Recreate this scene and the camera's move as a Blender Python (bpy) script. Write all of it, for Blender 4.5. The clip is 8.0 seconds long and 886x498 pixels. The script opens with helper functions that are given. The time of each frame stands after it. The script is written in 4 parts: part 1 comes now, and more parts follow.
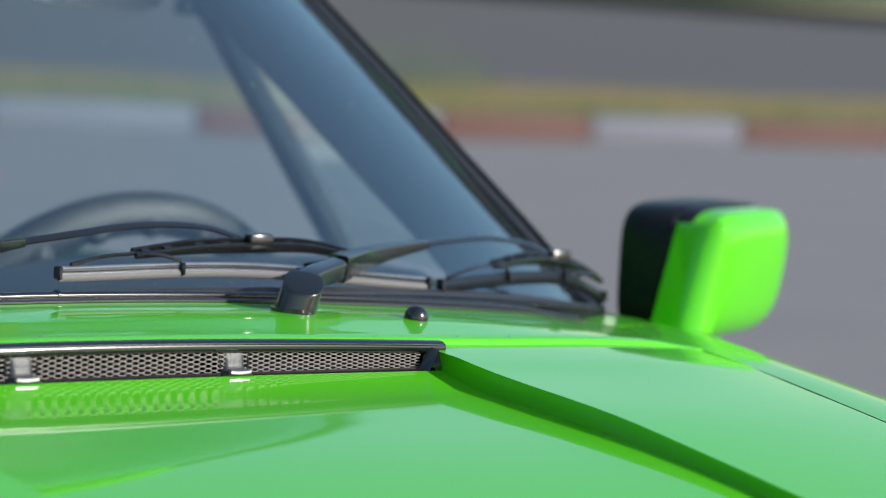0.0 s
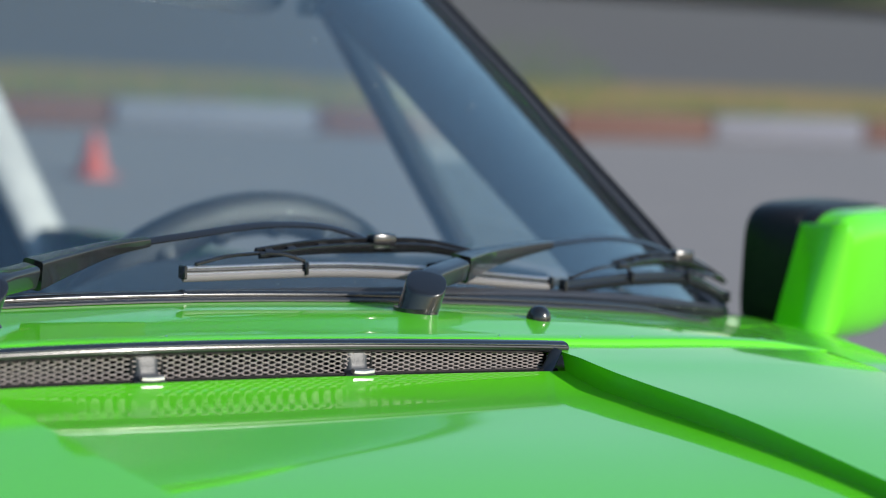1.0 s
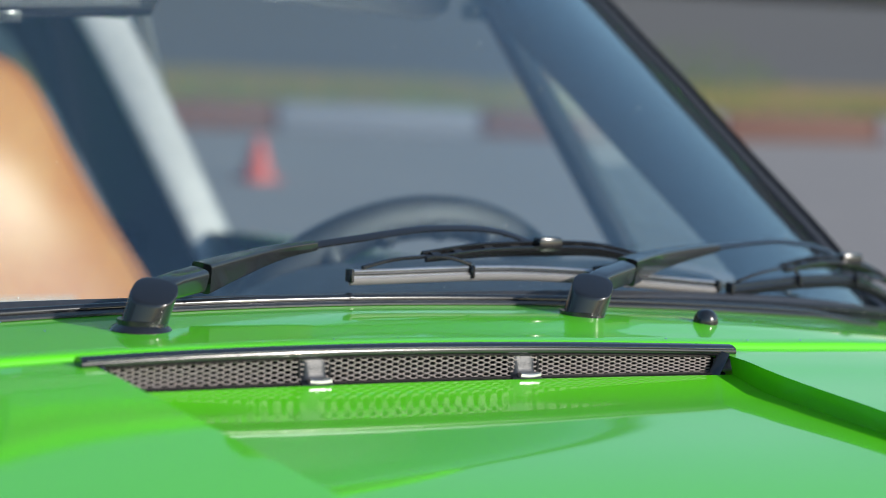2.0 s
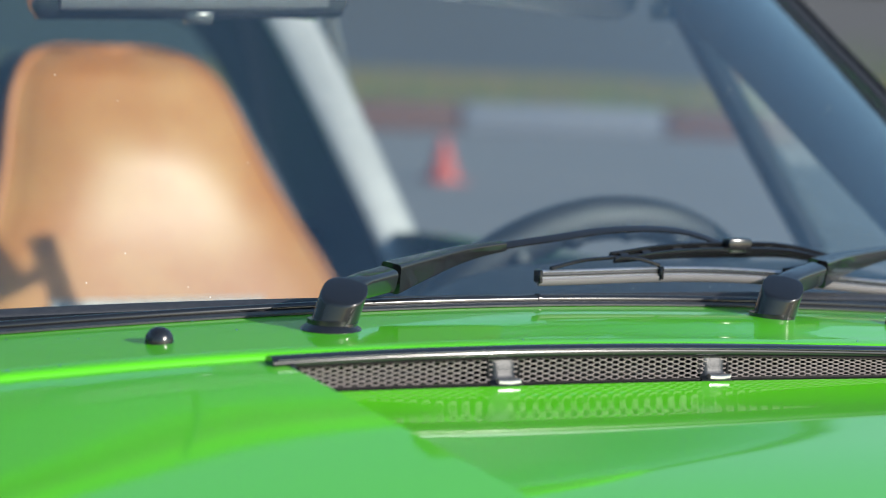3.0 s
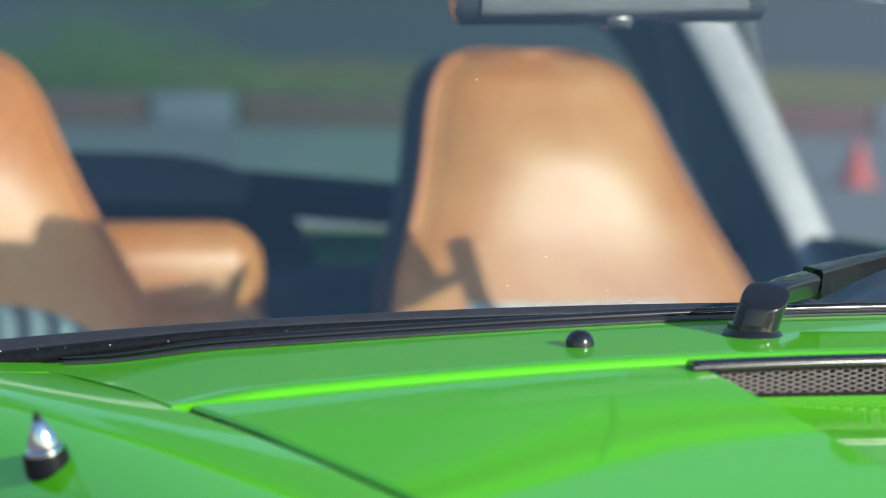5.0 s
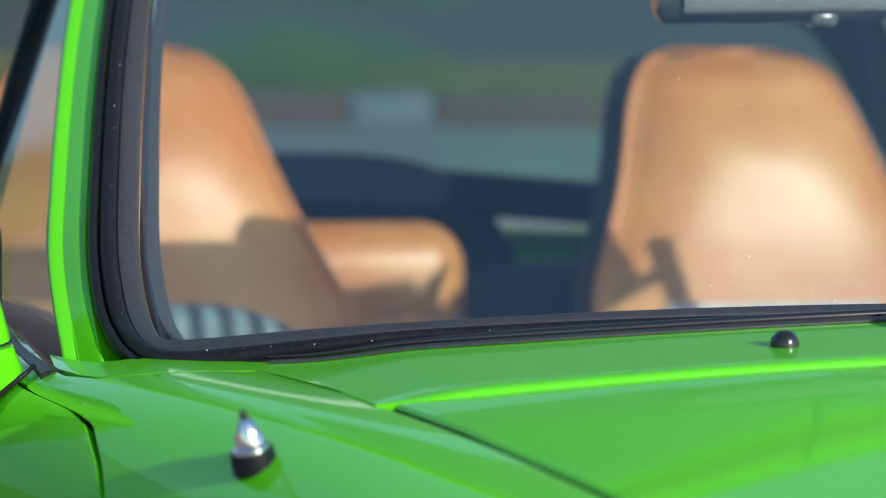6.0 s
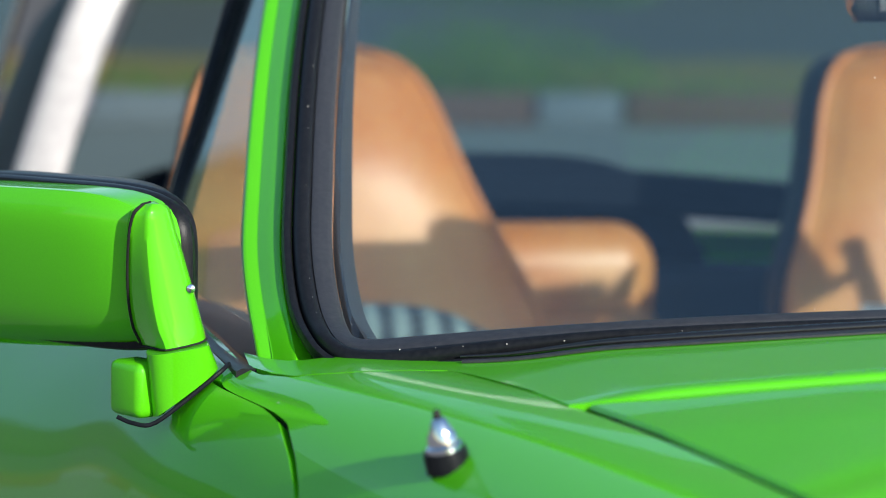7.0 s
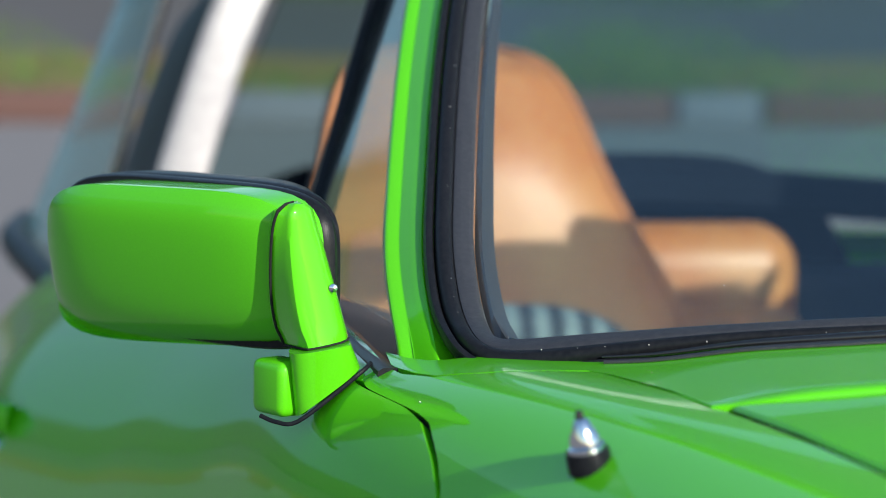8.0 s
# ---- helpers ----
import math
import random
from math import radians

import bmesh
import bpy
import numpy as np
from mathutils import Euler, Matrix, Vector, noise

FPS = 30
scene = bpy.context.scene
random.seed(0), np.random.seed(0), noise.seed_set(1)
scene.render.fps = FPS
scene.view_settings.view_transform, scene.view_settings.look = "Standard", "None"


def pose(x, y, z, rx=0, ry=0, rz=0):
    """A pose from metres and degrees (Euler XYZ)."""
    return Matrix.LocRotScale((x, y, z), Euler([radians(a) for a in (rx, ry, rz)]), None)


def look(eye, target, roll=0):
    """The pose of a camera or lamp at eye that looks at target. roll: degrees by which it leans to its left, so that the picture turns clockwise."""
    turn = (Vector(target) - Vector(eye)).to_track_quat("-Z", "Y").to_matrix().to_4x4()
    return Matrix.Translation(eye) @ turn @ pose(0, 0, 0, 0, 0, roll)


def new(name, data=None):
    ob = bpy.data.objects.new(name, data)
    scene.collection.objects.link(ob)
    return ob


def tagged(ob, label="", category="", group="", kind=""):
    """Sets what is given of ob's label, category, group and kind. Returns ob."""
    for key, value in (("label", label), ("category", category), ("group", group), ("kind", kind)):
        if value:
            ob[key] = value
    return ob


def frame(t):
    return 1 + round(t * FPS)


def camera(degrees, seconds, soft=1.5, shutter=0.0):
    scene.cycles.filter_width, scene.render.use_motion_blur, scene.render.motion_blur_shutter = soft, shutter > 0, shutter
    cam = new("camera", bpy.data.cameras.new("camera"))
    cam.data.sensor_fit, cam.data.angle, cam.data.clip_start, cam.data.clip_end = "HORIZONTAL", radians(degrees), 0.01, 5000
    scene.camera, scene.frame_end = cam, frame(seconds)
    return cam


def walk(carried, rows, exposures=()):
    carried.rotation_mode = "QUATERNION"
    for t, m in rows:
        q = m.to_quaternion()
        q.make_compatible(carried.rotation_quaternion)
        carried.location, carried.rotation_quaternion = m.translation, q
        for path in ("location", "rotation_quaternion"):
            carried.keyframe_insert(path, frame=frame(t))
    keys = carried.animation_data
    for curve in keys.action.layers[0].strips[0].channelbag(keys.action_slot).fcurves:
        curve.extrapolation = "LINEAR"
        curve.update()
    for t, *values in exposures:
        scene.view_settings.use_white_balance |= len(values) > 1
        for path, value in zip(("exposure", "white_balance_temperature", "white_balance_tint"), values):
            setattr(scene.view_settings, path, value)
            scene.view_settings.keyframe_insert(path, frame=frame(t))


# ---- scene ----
import functools

cam = camera(20.0, 8.0, soft=0.9)
# a long lens near a small subject: the lot behind it lies out of focus
cam.data.dof.use_dof, cam.data.dof.focus_distance, cam.data.dof.aperture_fstop = True, 1.60, 5.8
# seconds, x, y, z, and the turns about x, y, z
ROWS = [
    (0.0, -0.7743, -1.2799, 1.0812, 84.898, -3.212, -37.494),
    (0.5, -0.7749, -1.2794, 1.0812, 84.815, -3.097, -36.336),
    (1.0, -0.7758, -1.2788, 1.0811, 84.753, -3.021, -34.761),
    (1.5, -0.7768, -1.2781, 1.0811, 84.695, -2.907, -33.075),
    (1.7, -0.7772, -1.2778, 1.0811, 84.678, -2.78, -32.308),
    (3.0, -0.7806, -1.276, 1.0809, 84.475, -2.399, -26.881),
    (3.5, -0.7818, -1.2754, 1.0809, 84.41, -2.225, -24.895),
    (4.0, -0.7834, -1.2747, 1.0808, 84.326, -2.054, -22.455),
    (4.5, -0.785, -1.274, 1.0808, 84.261, -1.855, -20.023),
    (4.7, -0.7857, -1.2738, 1.0808, 84.239, -1.801, -19.017),
    (5.8, -0.789, -1.2728, 1.0807, 84.13, -1.564, -13.971),
    (6.0, -0.7897, -1.2726, 1.0807, 84.09, -1.315, -13.09),
    (6.5, -0.7911, -1.2723, 1.0806, 84.045, -1.208, -10.951),
    (7.0, -0.7926, -1.2721, 1.0806, 84.006, -0.98, -8.822),
    (7.5, -0.7937, -1.2719, 1.0806, 83.968, -0.956, -7.244),
    (8.0, -0.7948, -1.2718, 1.0806, 83.958, -0.765, -5.675),
]
walk(cam, [(t, pose(*row)) for t, *row in ROWS])

# ---------------------------------------------------------------- light
SUN = Vector((0.445, -0.83, 0.393)).normalized()
world = bpy.data.worlds.new("sky")
scene.world = world
world.use_nodes = True
wn = world.node_tree.nodes
sky = wn.new("ShaderNodeTexSky")
sky.sky_type, sky.sun_disc = "NISHITA", False
sky.sun_elevation = math.asin(SUN.z)
sky.sun_rotation = math.atan2(SUN.x, SUN.y)
wn["Background"].inputs["Strength"].default_value = 0.15
sky.altitude, sky.air_density, sky.dust_density, sky.ozone_density = 200, 1.35, 0.40, 4.0
tint = wn.new("ShaderNodeMix")
tint.data_type, tint.blend_type = "RGBA", "MULTIPLY"
tint.inputs["Factor"].default_value = 1.0
tint.inputs["B"].default_value = (1.0, 0.985, 0.94, 1)
world.node_tree.links.new(sky.outputs[0], tint.inputs["A"])
world.node_tree.links.new(tint.outputs["Result"], wn["Background"].inputs["Color"])
sun = new("sun", bpy.data.lights.new("sun", "SUN"))
sun.data.energy, sun.data.angle, sun.data.color = 4.4, radians(0.53), (1.0, 0.94, 0.86)
sun.matrix_world = look(SUN * 50, (0, 0, 0))
scene.view_settings.exposure = 0.32


# ---------------------------------------------------------------- materials
def material(name, color, rough=0.5, metal=0.0, coat=0.0, spec=0.5, grain=0.0, scale=40.0, stain=0.0, bump=0.0, bscale=None, second=None):
    """A surface with a fine grain, broad stains and a fine relief, at real size."""
    m = bpy.data.materials.new(name)
    m.use_nodes = True
    nt = m.node_tree
    b = nt.nodes["Principled BSDF"]
    b.inputs["Roughness"].default_value, b.inputs["Metallic"].default_value = rough, metal
    b.inputs["Coat Weight"].default_value, b.inputs["Coat Roughness"].default_value = coat, 0.045
    b.inputs["Specular IOR Level"].default_value = spec
    b.inputs["Base Color"].default_value = (*color, 1)
    geo = nt.nodes.new("ShaderNodeNewGeometry")

    def noise_at(s, detail=4.0):
        n = nt.nodes.new("ShaderNodeTexNoise")
        n.inputs["Scale"].default_value, n.inputs["Detail"].default_value = s, detail
        nt.links.new(geo.outputs["Position"], n.inputs["Vector"])
        return n

    if grain or stain:
        last = None
        for amount, s in ((grain, scale), (stain, scale / 12)):
            if not amount:
                continue
            mix = nt.nodes.new("ShaderNodeMix")
            mix.data_type = "RGBA"
            ramp = nt.nodes.new("ShaderNodeMapRange")
            ramp.inputs["From Min"].default_value, ramp.inputs["From Max"].default_value = 0.35, 0.68
            nt.links.new(noise_at(s).outputs["Fac"], ramp.inputs["Value"])
            mul = nt.nodes.new("ShaderNodeMath")
            mul.operation = "MULTIPLY"
            mul.inputs[1].default_value = amount
            nt.links.new(ramp.outputs[0], mul.inputs[0])
            nt.links.new(mul.outputs[0], mix.inputs["Factor"])
            if last:
                nt.links.new(last, mix.inputs["A"])
            else:
                mix.inputs["A"].default_value = (*color, 1)
            dark = second or tuple(c * 0.45 for c in color)
            mix.inputs["B"].default_value = (*dark, 1)
            last = mix.outputs["Result"]
        nt.links.new(last, b.inputs["Base Color"])
    if bump:
        bp = nt.nodes.new("ShaderNodeBump")
        bp.inputs["Strength"].default_value, bp.inputs["Distance"].default_value = bump, 0.001
        nt.links.new(noise_at(bscale or scale, 3.0).outputs["Fac"], bp.inputs["Height"])
        nt.links.new(bp.outputs[0], b.inputs["Normal"])
    return m


def glass_material(name, tint, ior=1.5):
    m = bpy.data.materials.new(name)
    m.use_nodes = True
    b = m.node_tree.nodes["Principled BSDF"]
    b.inputs["Base Color"].default_value = (*tint, 1)
    b.inputs["Transmission Weight"].default_value = 1.0
    b.inputs["Roughness"].default_value, b.inputs["IOR"].default_value = 0.0, ior
    return m


PAINT = material("lime_green_paint", (0.095, 0.56, 0.006), 0.4, coat=0.88, spec=0.1, grain=0.10, scale=900, bump=0.02, bscale=220)
RUBBER = material("black_rubber", (0.008, 0.009, 0.012), 0.36, spec=0.16, grain=0.4, scale=300, second=(0.025, 0.025, 0.028), bump=0.15, bscale=900)
GLOSS_BLACK = material("satin_black_enamel", (0.010, 0.0105, 0.012), 0.22, coat=0.5, spec=0.5, grain=0.4, scale=500, second=(0.020, 0.020, 0.022), bump=0.015, bscale=1200)
# blade rubber with the sun on it put into a pale grey
LIT_RUBBER = material("sunlit_grey_rubber", (0.19, 0.18, 0.18), 0.6, grain=0.4, scale=300, second=(0.16, 0.16, 0.16), bump=0.2, bscale=900)
TRIM = material("dark_grey_anodised_trim", (0.24, 0.24, 0.27), 0.20, metal=1.0, grain=0.3, scale=400)
CHROME = material("chrome", (0.82, 0.83, 0.85), 0.06, metal=1.0, grain=0.2, scale=300)
ALLOY = material("brushed_alloy", (0.62, 0.62, 0.63), 0.42, metal=1.0, grain=0.25, scale=120)
SILVER = material("brushed_silver_band", (0.43, 0.41, 0.40), 0.5, metal=0.55, grain=0.3, scale=60, stain=0.2, bump=0.1, bscale=300)
WORN = material("worn_grey_rubber", (0.027, 0.029, 0.036), 0.45, grain=0.4, scale=250, second=(0.055, 0.056, 0.062), bump=0.2, bscale=700)
FLECK = material("pale_dust", (0.62, 0.60, 0.56), 0.6, grain=0.2, scale=900)
MESH = material("dull_metal_mesh", (0.25, 0.215, 0.212), 0.6, metal=0.2, grain=0.4, scale=600)
def striped(name, light, dark, scale):
    m = material(name, light, 0.9, grain=0.4, scale=200, bump=0.5, bscale=700)
    nt = m.node_tree
    wave = nt.nodes.new("ShaderNodeTexWave")
    wave.inputs["Scale"].default_value, wave.inputs["Distortion"].default_value = scale, 0.3
    geo = nt.nodes.new("ShaderNodeNewGeometry")
    nt.links.new(geo.outputs["Position"], wave.inputs["Vector"])
    mix = nt.nodes.new("ShaderNodeMix")
    mix.data_type = "RGBA"
    mix.inputs["A"].default_value, mix.inputs["B"].default_value = (*dark, 1), (*light, 1)
    nt.links.new(wave.outputs["Fac"], mix.inputs["Factor"])
    nt.links.new(mix.outputs["Result"], nt.nodes["Principled BSDF"].inputs["Base Color"])
    return m


# the pale stripes are darkened by the shade over this seat
PLAID = striped("striped_seat_cloth", (0.14, 0.19, 0.19), (0.010, 0.014, 0.018), 9.0)
# the paler second colour paints the seats' whitish sheen as broad blotches
LEATHER = material("tan_leather", (0.40, 0.124, 0.012), 0.43, spec=0.65, grain=0.25, scale=90, stain=0.65, second=(0.52, 0.28, 0.092), bump=0.25, bscale=420)
PIPING = material("tan_piping", (0.46, 0.17, 0.045), 0.45, grain=0.3, scale=200)
VINYL = material("black_vinyl", (0.011, 0.011, 0.014), 0.55, grain=0.4, scale=250, second=(0.02, 0.02, 0.023), bump=0.5, bscale=900)
CLOTH = material("pale_seat_cloth", (0.55, 0.53, 0.50), 0.9, grain=0.6, scale=90, second=(0.12, 0.12, 0.13), bump=0.6, bscale=900)
DARK = material("dark_gap", (0.008, 0.008, 0.009), 0.9, grain=0.3, scale=60)
GLASS = glass_material("tinted_glass", (0.84, 0.965, 0.945), 1.80)
REAR_GLASS = glass_material("darker_rear_glass", (0.55, 0.74, 0.72))
HILL = material("wooded_slope", (0.048, 0.082, 0.030), 0.95, grain=0.8, scale=0.5, stain=0.6, second=(0.08, 0.10, 0.045), bump=0.8, bscale=1.5)
# the blue of distant haze is put into this colour
HAZE_TINT = material("haze_tinted_hills", (0.075, 0.150, 0.205), 0.95, grain=0.4, scale=0.02, second=(0.085, 0.155, 0.195))
WALL = material("pale_concrete", (0.42, 0.43, 0.44), 0.9, grain=0.3, scale=3, stain=0.3, second=(0.33, 0.33, 0.34), bump=0.3, bscale=30)
SOFT_TOP = material("dark_navy_soft_top_cloth", (0.005, 0.008, 0.013), 0.95, spec=0.08, grain=0.5, scale=120, second=(0.008, 0.011, 0.017), bump=0.6, bscale=500)
MIRROR = material("mirror_glass", (0.9, 0.9, 0.9), 0.02, metal=1.0)
ASPHALT = material("sunlit_asphalt", (0.250, 0.222, 0.210), 0.9, grain=0.35, scale=14, stain=0.35, second=(0.17, 0.16, 0.16), bump=0.6, bscale=60)
ROAD = material("far_asphalt", (0.102, 0.089, 0.082), 0.9, grain=0.4, scale=3, stain=0.3, second=(0.10, 0.094, 0.092), bump=0.4, bscale=30)
GRASS = material("dry_grass", (0.10, 0.13, 0.03), 0.9, grain=0.8, scale=2.5, stain=0.6, second=(0.36, 0.20, 0.06), bump=0.8, bscale=20)
LEAF = material("green_leaves", (0.06, 0.12, 0.025), 0.7, grain=0.7, scale=6, second=(0.13, 0.17, 0.03))
WHITE = material("white_kerb_paint", (0.135, 0.14, 0.175), 0.8, grain=0.3, scale=9, stain=0.3, second=(0.17, 0.17, 0.19), bump=0.4, bscale=60)
RED = material("red_kerb_paint", (0.105, 0.05, 0.04), 0.8, grain=0.4, scale=9, stain=0.3, second=(0.11, 0.06, 0.05), bump=0.4, bscale=60)
CONE = material("orange_red_plastic", (0.50, 0.085, 0.06), 0.5, grain=0.25, scale=30)


# ---------------------------------------------------------------- mesh helpers
def part(name, bm, mat, parent=None, label="", smooth=True):
    me = bpy.data.meshes.new(name)
    bmesh.ops.recalc_face_normals(bm, faces=bm.faces)
    bm.to_mesh(me)
    bm.free()
    if smooth:
        me.polygons.foreach_set("use_smooth", [True] * len(me.polygons))
        me.set_sharp_from_angle(angle=radians(38))
    me.materials.append(mat)
    ob = new(name, me)
    if parent:
        ob.parent = parent
    if label:
        ob["label"] = label
    return ob


def holder(name, parent=None, at=(0, 0, 0)):
    ob = new(name)
    ob.empty_display_size = 0.05
    ob.location = at
    if parent:
        ob.parent = parent
    return ob


def grid(fn, nu, nv, thick=0.0, bm=None, cyclic=False):
    """A sheet fn(u, v) over 0..1, given a thickness downwards along its normals."""
    own = bm or bmesh.new()
    vs = [[own.verts.new(fn(i / nu, j / nv)) for j in range(nv + 1)] for i in range(nu + (0 if cyclic else 1))]
    n = len(vs)
    faces = []
    for i in range(nu):
        for j in range(nv):
            quad = (vs[i][j], vs[(i + 1) % n][j], vs[(i + 1) % n][j + 1], vs[i][j + 1])
            faces.append(own.faces.new(quad))
    if thick:
        bmesh.ops.recalc_face_normals(own, faces=faces)
        bmesh.ops.solidify(own, geom=faces, thickness=thick)
    return own


def spline(points, n):
    """n + 1 points on a smooth curve through the given ones."""
    pts = [Vector(p) for p in points]
    ext = [2 * pts[0] - pts[1], *pts, 2 * pts[-1] - pts[-2]]
    out = []
    for i in range(n + 1):
        s = i / n * (len(pts) - 1)
        k = min(int(s), len(pts) - 2)
        f = s - k
        a, b, c, d = ext[k:k + 4]
        out.append(0.5 * ((2 * b) + (c - a) * f + (2 * a - 5 * b + 4 * c - d) * f * f + (3 * b - a - 3 * c + d) * f ** 3))
    return out


def sweep(path, size, up=(0, 0, 1), seg=10, power=2.0, closed=False, bm=None):
    """A bar along a path with a rounded section; size(s) gives its half width and half height."""
    own = bm or bmesh.new()
    path = [Vector(p) for p in path]
    rings = []
    n = len(path)
    for i, p in enumerate(path):
        if closed:
            d = path[(i + 1) % n] - path[i - 1]
        else:
            d = path[min(i + 1, n - 1)] - path[max(i - 1, 0)]
        d.normalize()
        side = d.cross(Vector(up(i / max(n - 1, 1)) if callable(up) else up)).normalized()
        top = side.cross(d).normalized()
        w, h = size(i / max(n - 1, 1)) if callable(size) else size
        ring = []
        for k in range(seg):
            a = 2 * math.pi * (k + 0.5) / seg
            c, s = math.cos(a), math.sin(a)
            ring.append(own.verts.new(p + side * w * math.copysign(abs(c) ** (2 / power), c) + top * h * math.copysign(abs(s) ** (2 / power), s)))
        rings.append(ring)
    for i in range(n if closed else n - 1):
        a, b = rings[i], rings[(i + 1) % n]
        for k in range(seg):
            own.faces.new((a[k], a[(k + 1) % seg], b[(k + 1) % seg], b[k]))
    if not closed:
        own.faces.new(rings[0])
        own.faces.new(rings[-1][::-1])
    return own


def block(size, at=(0, 0, 0), bevel=0.003, seg=2, bm=None, turn=None):
    own = bm or bmesh.new()
    m = Matrix.Translation(at) @ (turn or Matrix()) @ Matrix.Diagonal((*size, 1))
    made = bmesh.ops.create_cube(own, size=1, matrix=m)
    if bevel:
        edges = list({e for v in made["verts"] for e in v.link_edges})
        bmesh.ops.bevel(own, geom=edges, offset=bevel, segments=seg, affect="EDGES", profile=0.5)
    return own


def lathe(profile, at, seg=24, axis=None, bm=None):
    """A turned body: rows of radius and height."""
    own = bm or bmesh.new()
    m = Matrix.Translation(at) @ (axis or Matrix())
    rings = [[own.verts.new(m @ Vector((r * math.cos(2 * math.pi * k / seg), r * math.sin(2 * math.pi * k / seg), h))) for k in range(seg)] for r, h in profile]
    for a, b in zip(rings, rings[1:]):
        for k in range(seg):
            own.faces.new((a[k], a[(k + 1) % seg], b[(k + 1) % seg], b[k]))
    own.faces.new(rings[0][::-1])
    own.faces.new(rings[-1])
    return own


def lerp(xs, ys, x):
    if x <= xs[0]:
        return ys[0]
    for i in range(1, len(xs)):
        if x < xs[i]:
            return ys[i - 1] + (ys[i] - ys[i - 1]) * (x - xs[i - 1]) / (xs[i] - xs[i - 1])
    return ys[-1]


def smooth(xs, ys, y, reach=0.13):
    return sum(lerp(xs, ys, y + reach * k / 8) * (9 - abs(k)) for k in range(-8, 9)) / 81


def ease(a, b, x):
    t = min(1.0, max(0.0, (x - a) / (b - a)))
    return t * t * (3 - 2 * t)


def fair(fn, sigma, lo=-1.8, hi=3.4, step=0.004):
    """A function of one number, faired so that its curve has no kinks."""
    g = np.arange(lo, hi, step)
    raw = np.array([fn(v) for v in g])
    n = int(3 * sigma / step)
    k = np.exp(-0.5 * (np.arange(-n, n + 1) * step / sigma) ** 2)
    vals = np.convolve(np.pad(raw, n, mode="edge"), k / k.sum(), "valid")
    return lambda v: float(np.interp(v, g, vals))


# ---------------------------------------------------------------- ground and distance
def build_ground():
    # one sheet to the horizon, finer near the car
    xs = [-1500, -300, -60, -20, -6, 0, 6, 20, 60, 300, 1500]
    bm = bmesh.new()
    vs = [[bm.verts.new((x, y, 0)) for y in (-1500, -300, -60, -15, -4, 0, 6, 12, 17.8)] for x in xs]
    for i in range(len(xs) - 1):
        for j in range(8):
            bm.faces.new((vs[i][j], vs[i + 1][j], vs[i + 1][j + 1], vs[i][j + 1]))
    tagged(part("ground", bm, ASPHALT, smooth=False), "sunlit grey asphalt of an open parking lot", "ground", kind="structure")
    bm = bmesh.new()
    vs = [[bm.verts.new((x, y, -0.02 + 0.0220 * max(0, min(y, 900) - 60))) for y in (34, 60, 150, 500, 2500)] for x in xs]
    for i in range(len(xs) - 1):
        for j in range(4):
            bm.faces.new((vs[i][j], vs[i + 1][j], vs[i + 1][j + 1], vs[i][j + 1]))
    tagged(part("road", bm, ROAD, smooth=False), "wide grey asphalt road beyond the grass verge", "road", kind="structure")
    rnd = random.Random(4)

    def verge(u, v):
        x, y = -120 + 300 * u, 17.95 + 16.2 * v
        return x, y, 0.10 + 0.06 * noise.noise((x * 0.8, y * 0.8, 2)) - 0.13 * (v > 0.99)
    tagged(part("verge", grid(verge, 300, 18), GRASS), "dry green and brown grass verge behind the kerb", "grass", kind="structure")


def build_kerb():
    edges = [-30 + 2.0 * k for k in range(9)] + [-12, -10, -8, -6, -4.2, -1.2, 0.6, 2.9, 3.6, 5.4, 7.2, 9.1, 11.2, 12.9, 13.9, 15.8, 17.9, 20.2, 22.2, 24.2, 26.2, 28.2, 30.2, 32.2]
    edges = sorted(set(edges))
    row = holder("kerb")
    tagged(row, "painted concrete kerb with red and white blocks", "kerb", kind="structure")
    white = True
    start = edges.index(9.1)
    for i, (a, b) in enumerate(zip(edges, edges[1:])):
        white = (i - start) % 2 == 0
        bm = block((b - a - 0.03, 0.28, 0.26), ((a + b) / 2, 17.9, 0.125), 0.03, 2)
        part("kerb_block", bm, WHITE if white else RED, row)


def build_clumps(name, label, spots, seed, mat=LEAF):
    """Low plants: many small leaves in uneven clumps."""
    rnd = random.Random(seed)
    bm = bmesh.new()
    for x, y, r, h, n in spots:
        for _ in range(n):
            a, q = rnd.uniform(0, 6.283), rnd.random() ** 0.5
            p = Vector((x + r * q * math.cos(a), y + r * q * math.sin(a), 0.08 + h * rnd.random() * (1 - 0.7 * q * q)))
            s = rnd.uniform(0.03, 0.08)
            d = Vector((rnd.uniform(-1, 1), rnd.uniform(-1, 1), rnd.uniform(0, 1.2))).normalized()
            e = d.orthogonal().normalized()
            bm.faces.new([bm.verts.new(p + v) for v in (-e * s * 0.4, d * s - e * s * 0.1, d * s * 1.6, d * s + e * s * 0.4)])
    tagged(part(name, bm, mat, smooth=False), label, "plants", kind="stuff")


def build_cone():
    cone = holder("traffic_cone", at=(6.1, 12.2, 0))
    part("base", block((0.22, 0.22, 0.025), (0, 0, 0.013), 0.008), CONE, cone)
    part("body", lathe([(0.098, 0.025), (0.088, 0.045), (0.028, 0.26), (0.022, 0.275), (0.012, 0.278)], (0, 0, 0)), CONE, cone)
    tagged(cone, "small red plastic traffic cone on the asphalt", "traffic cone")


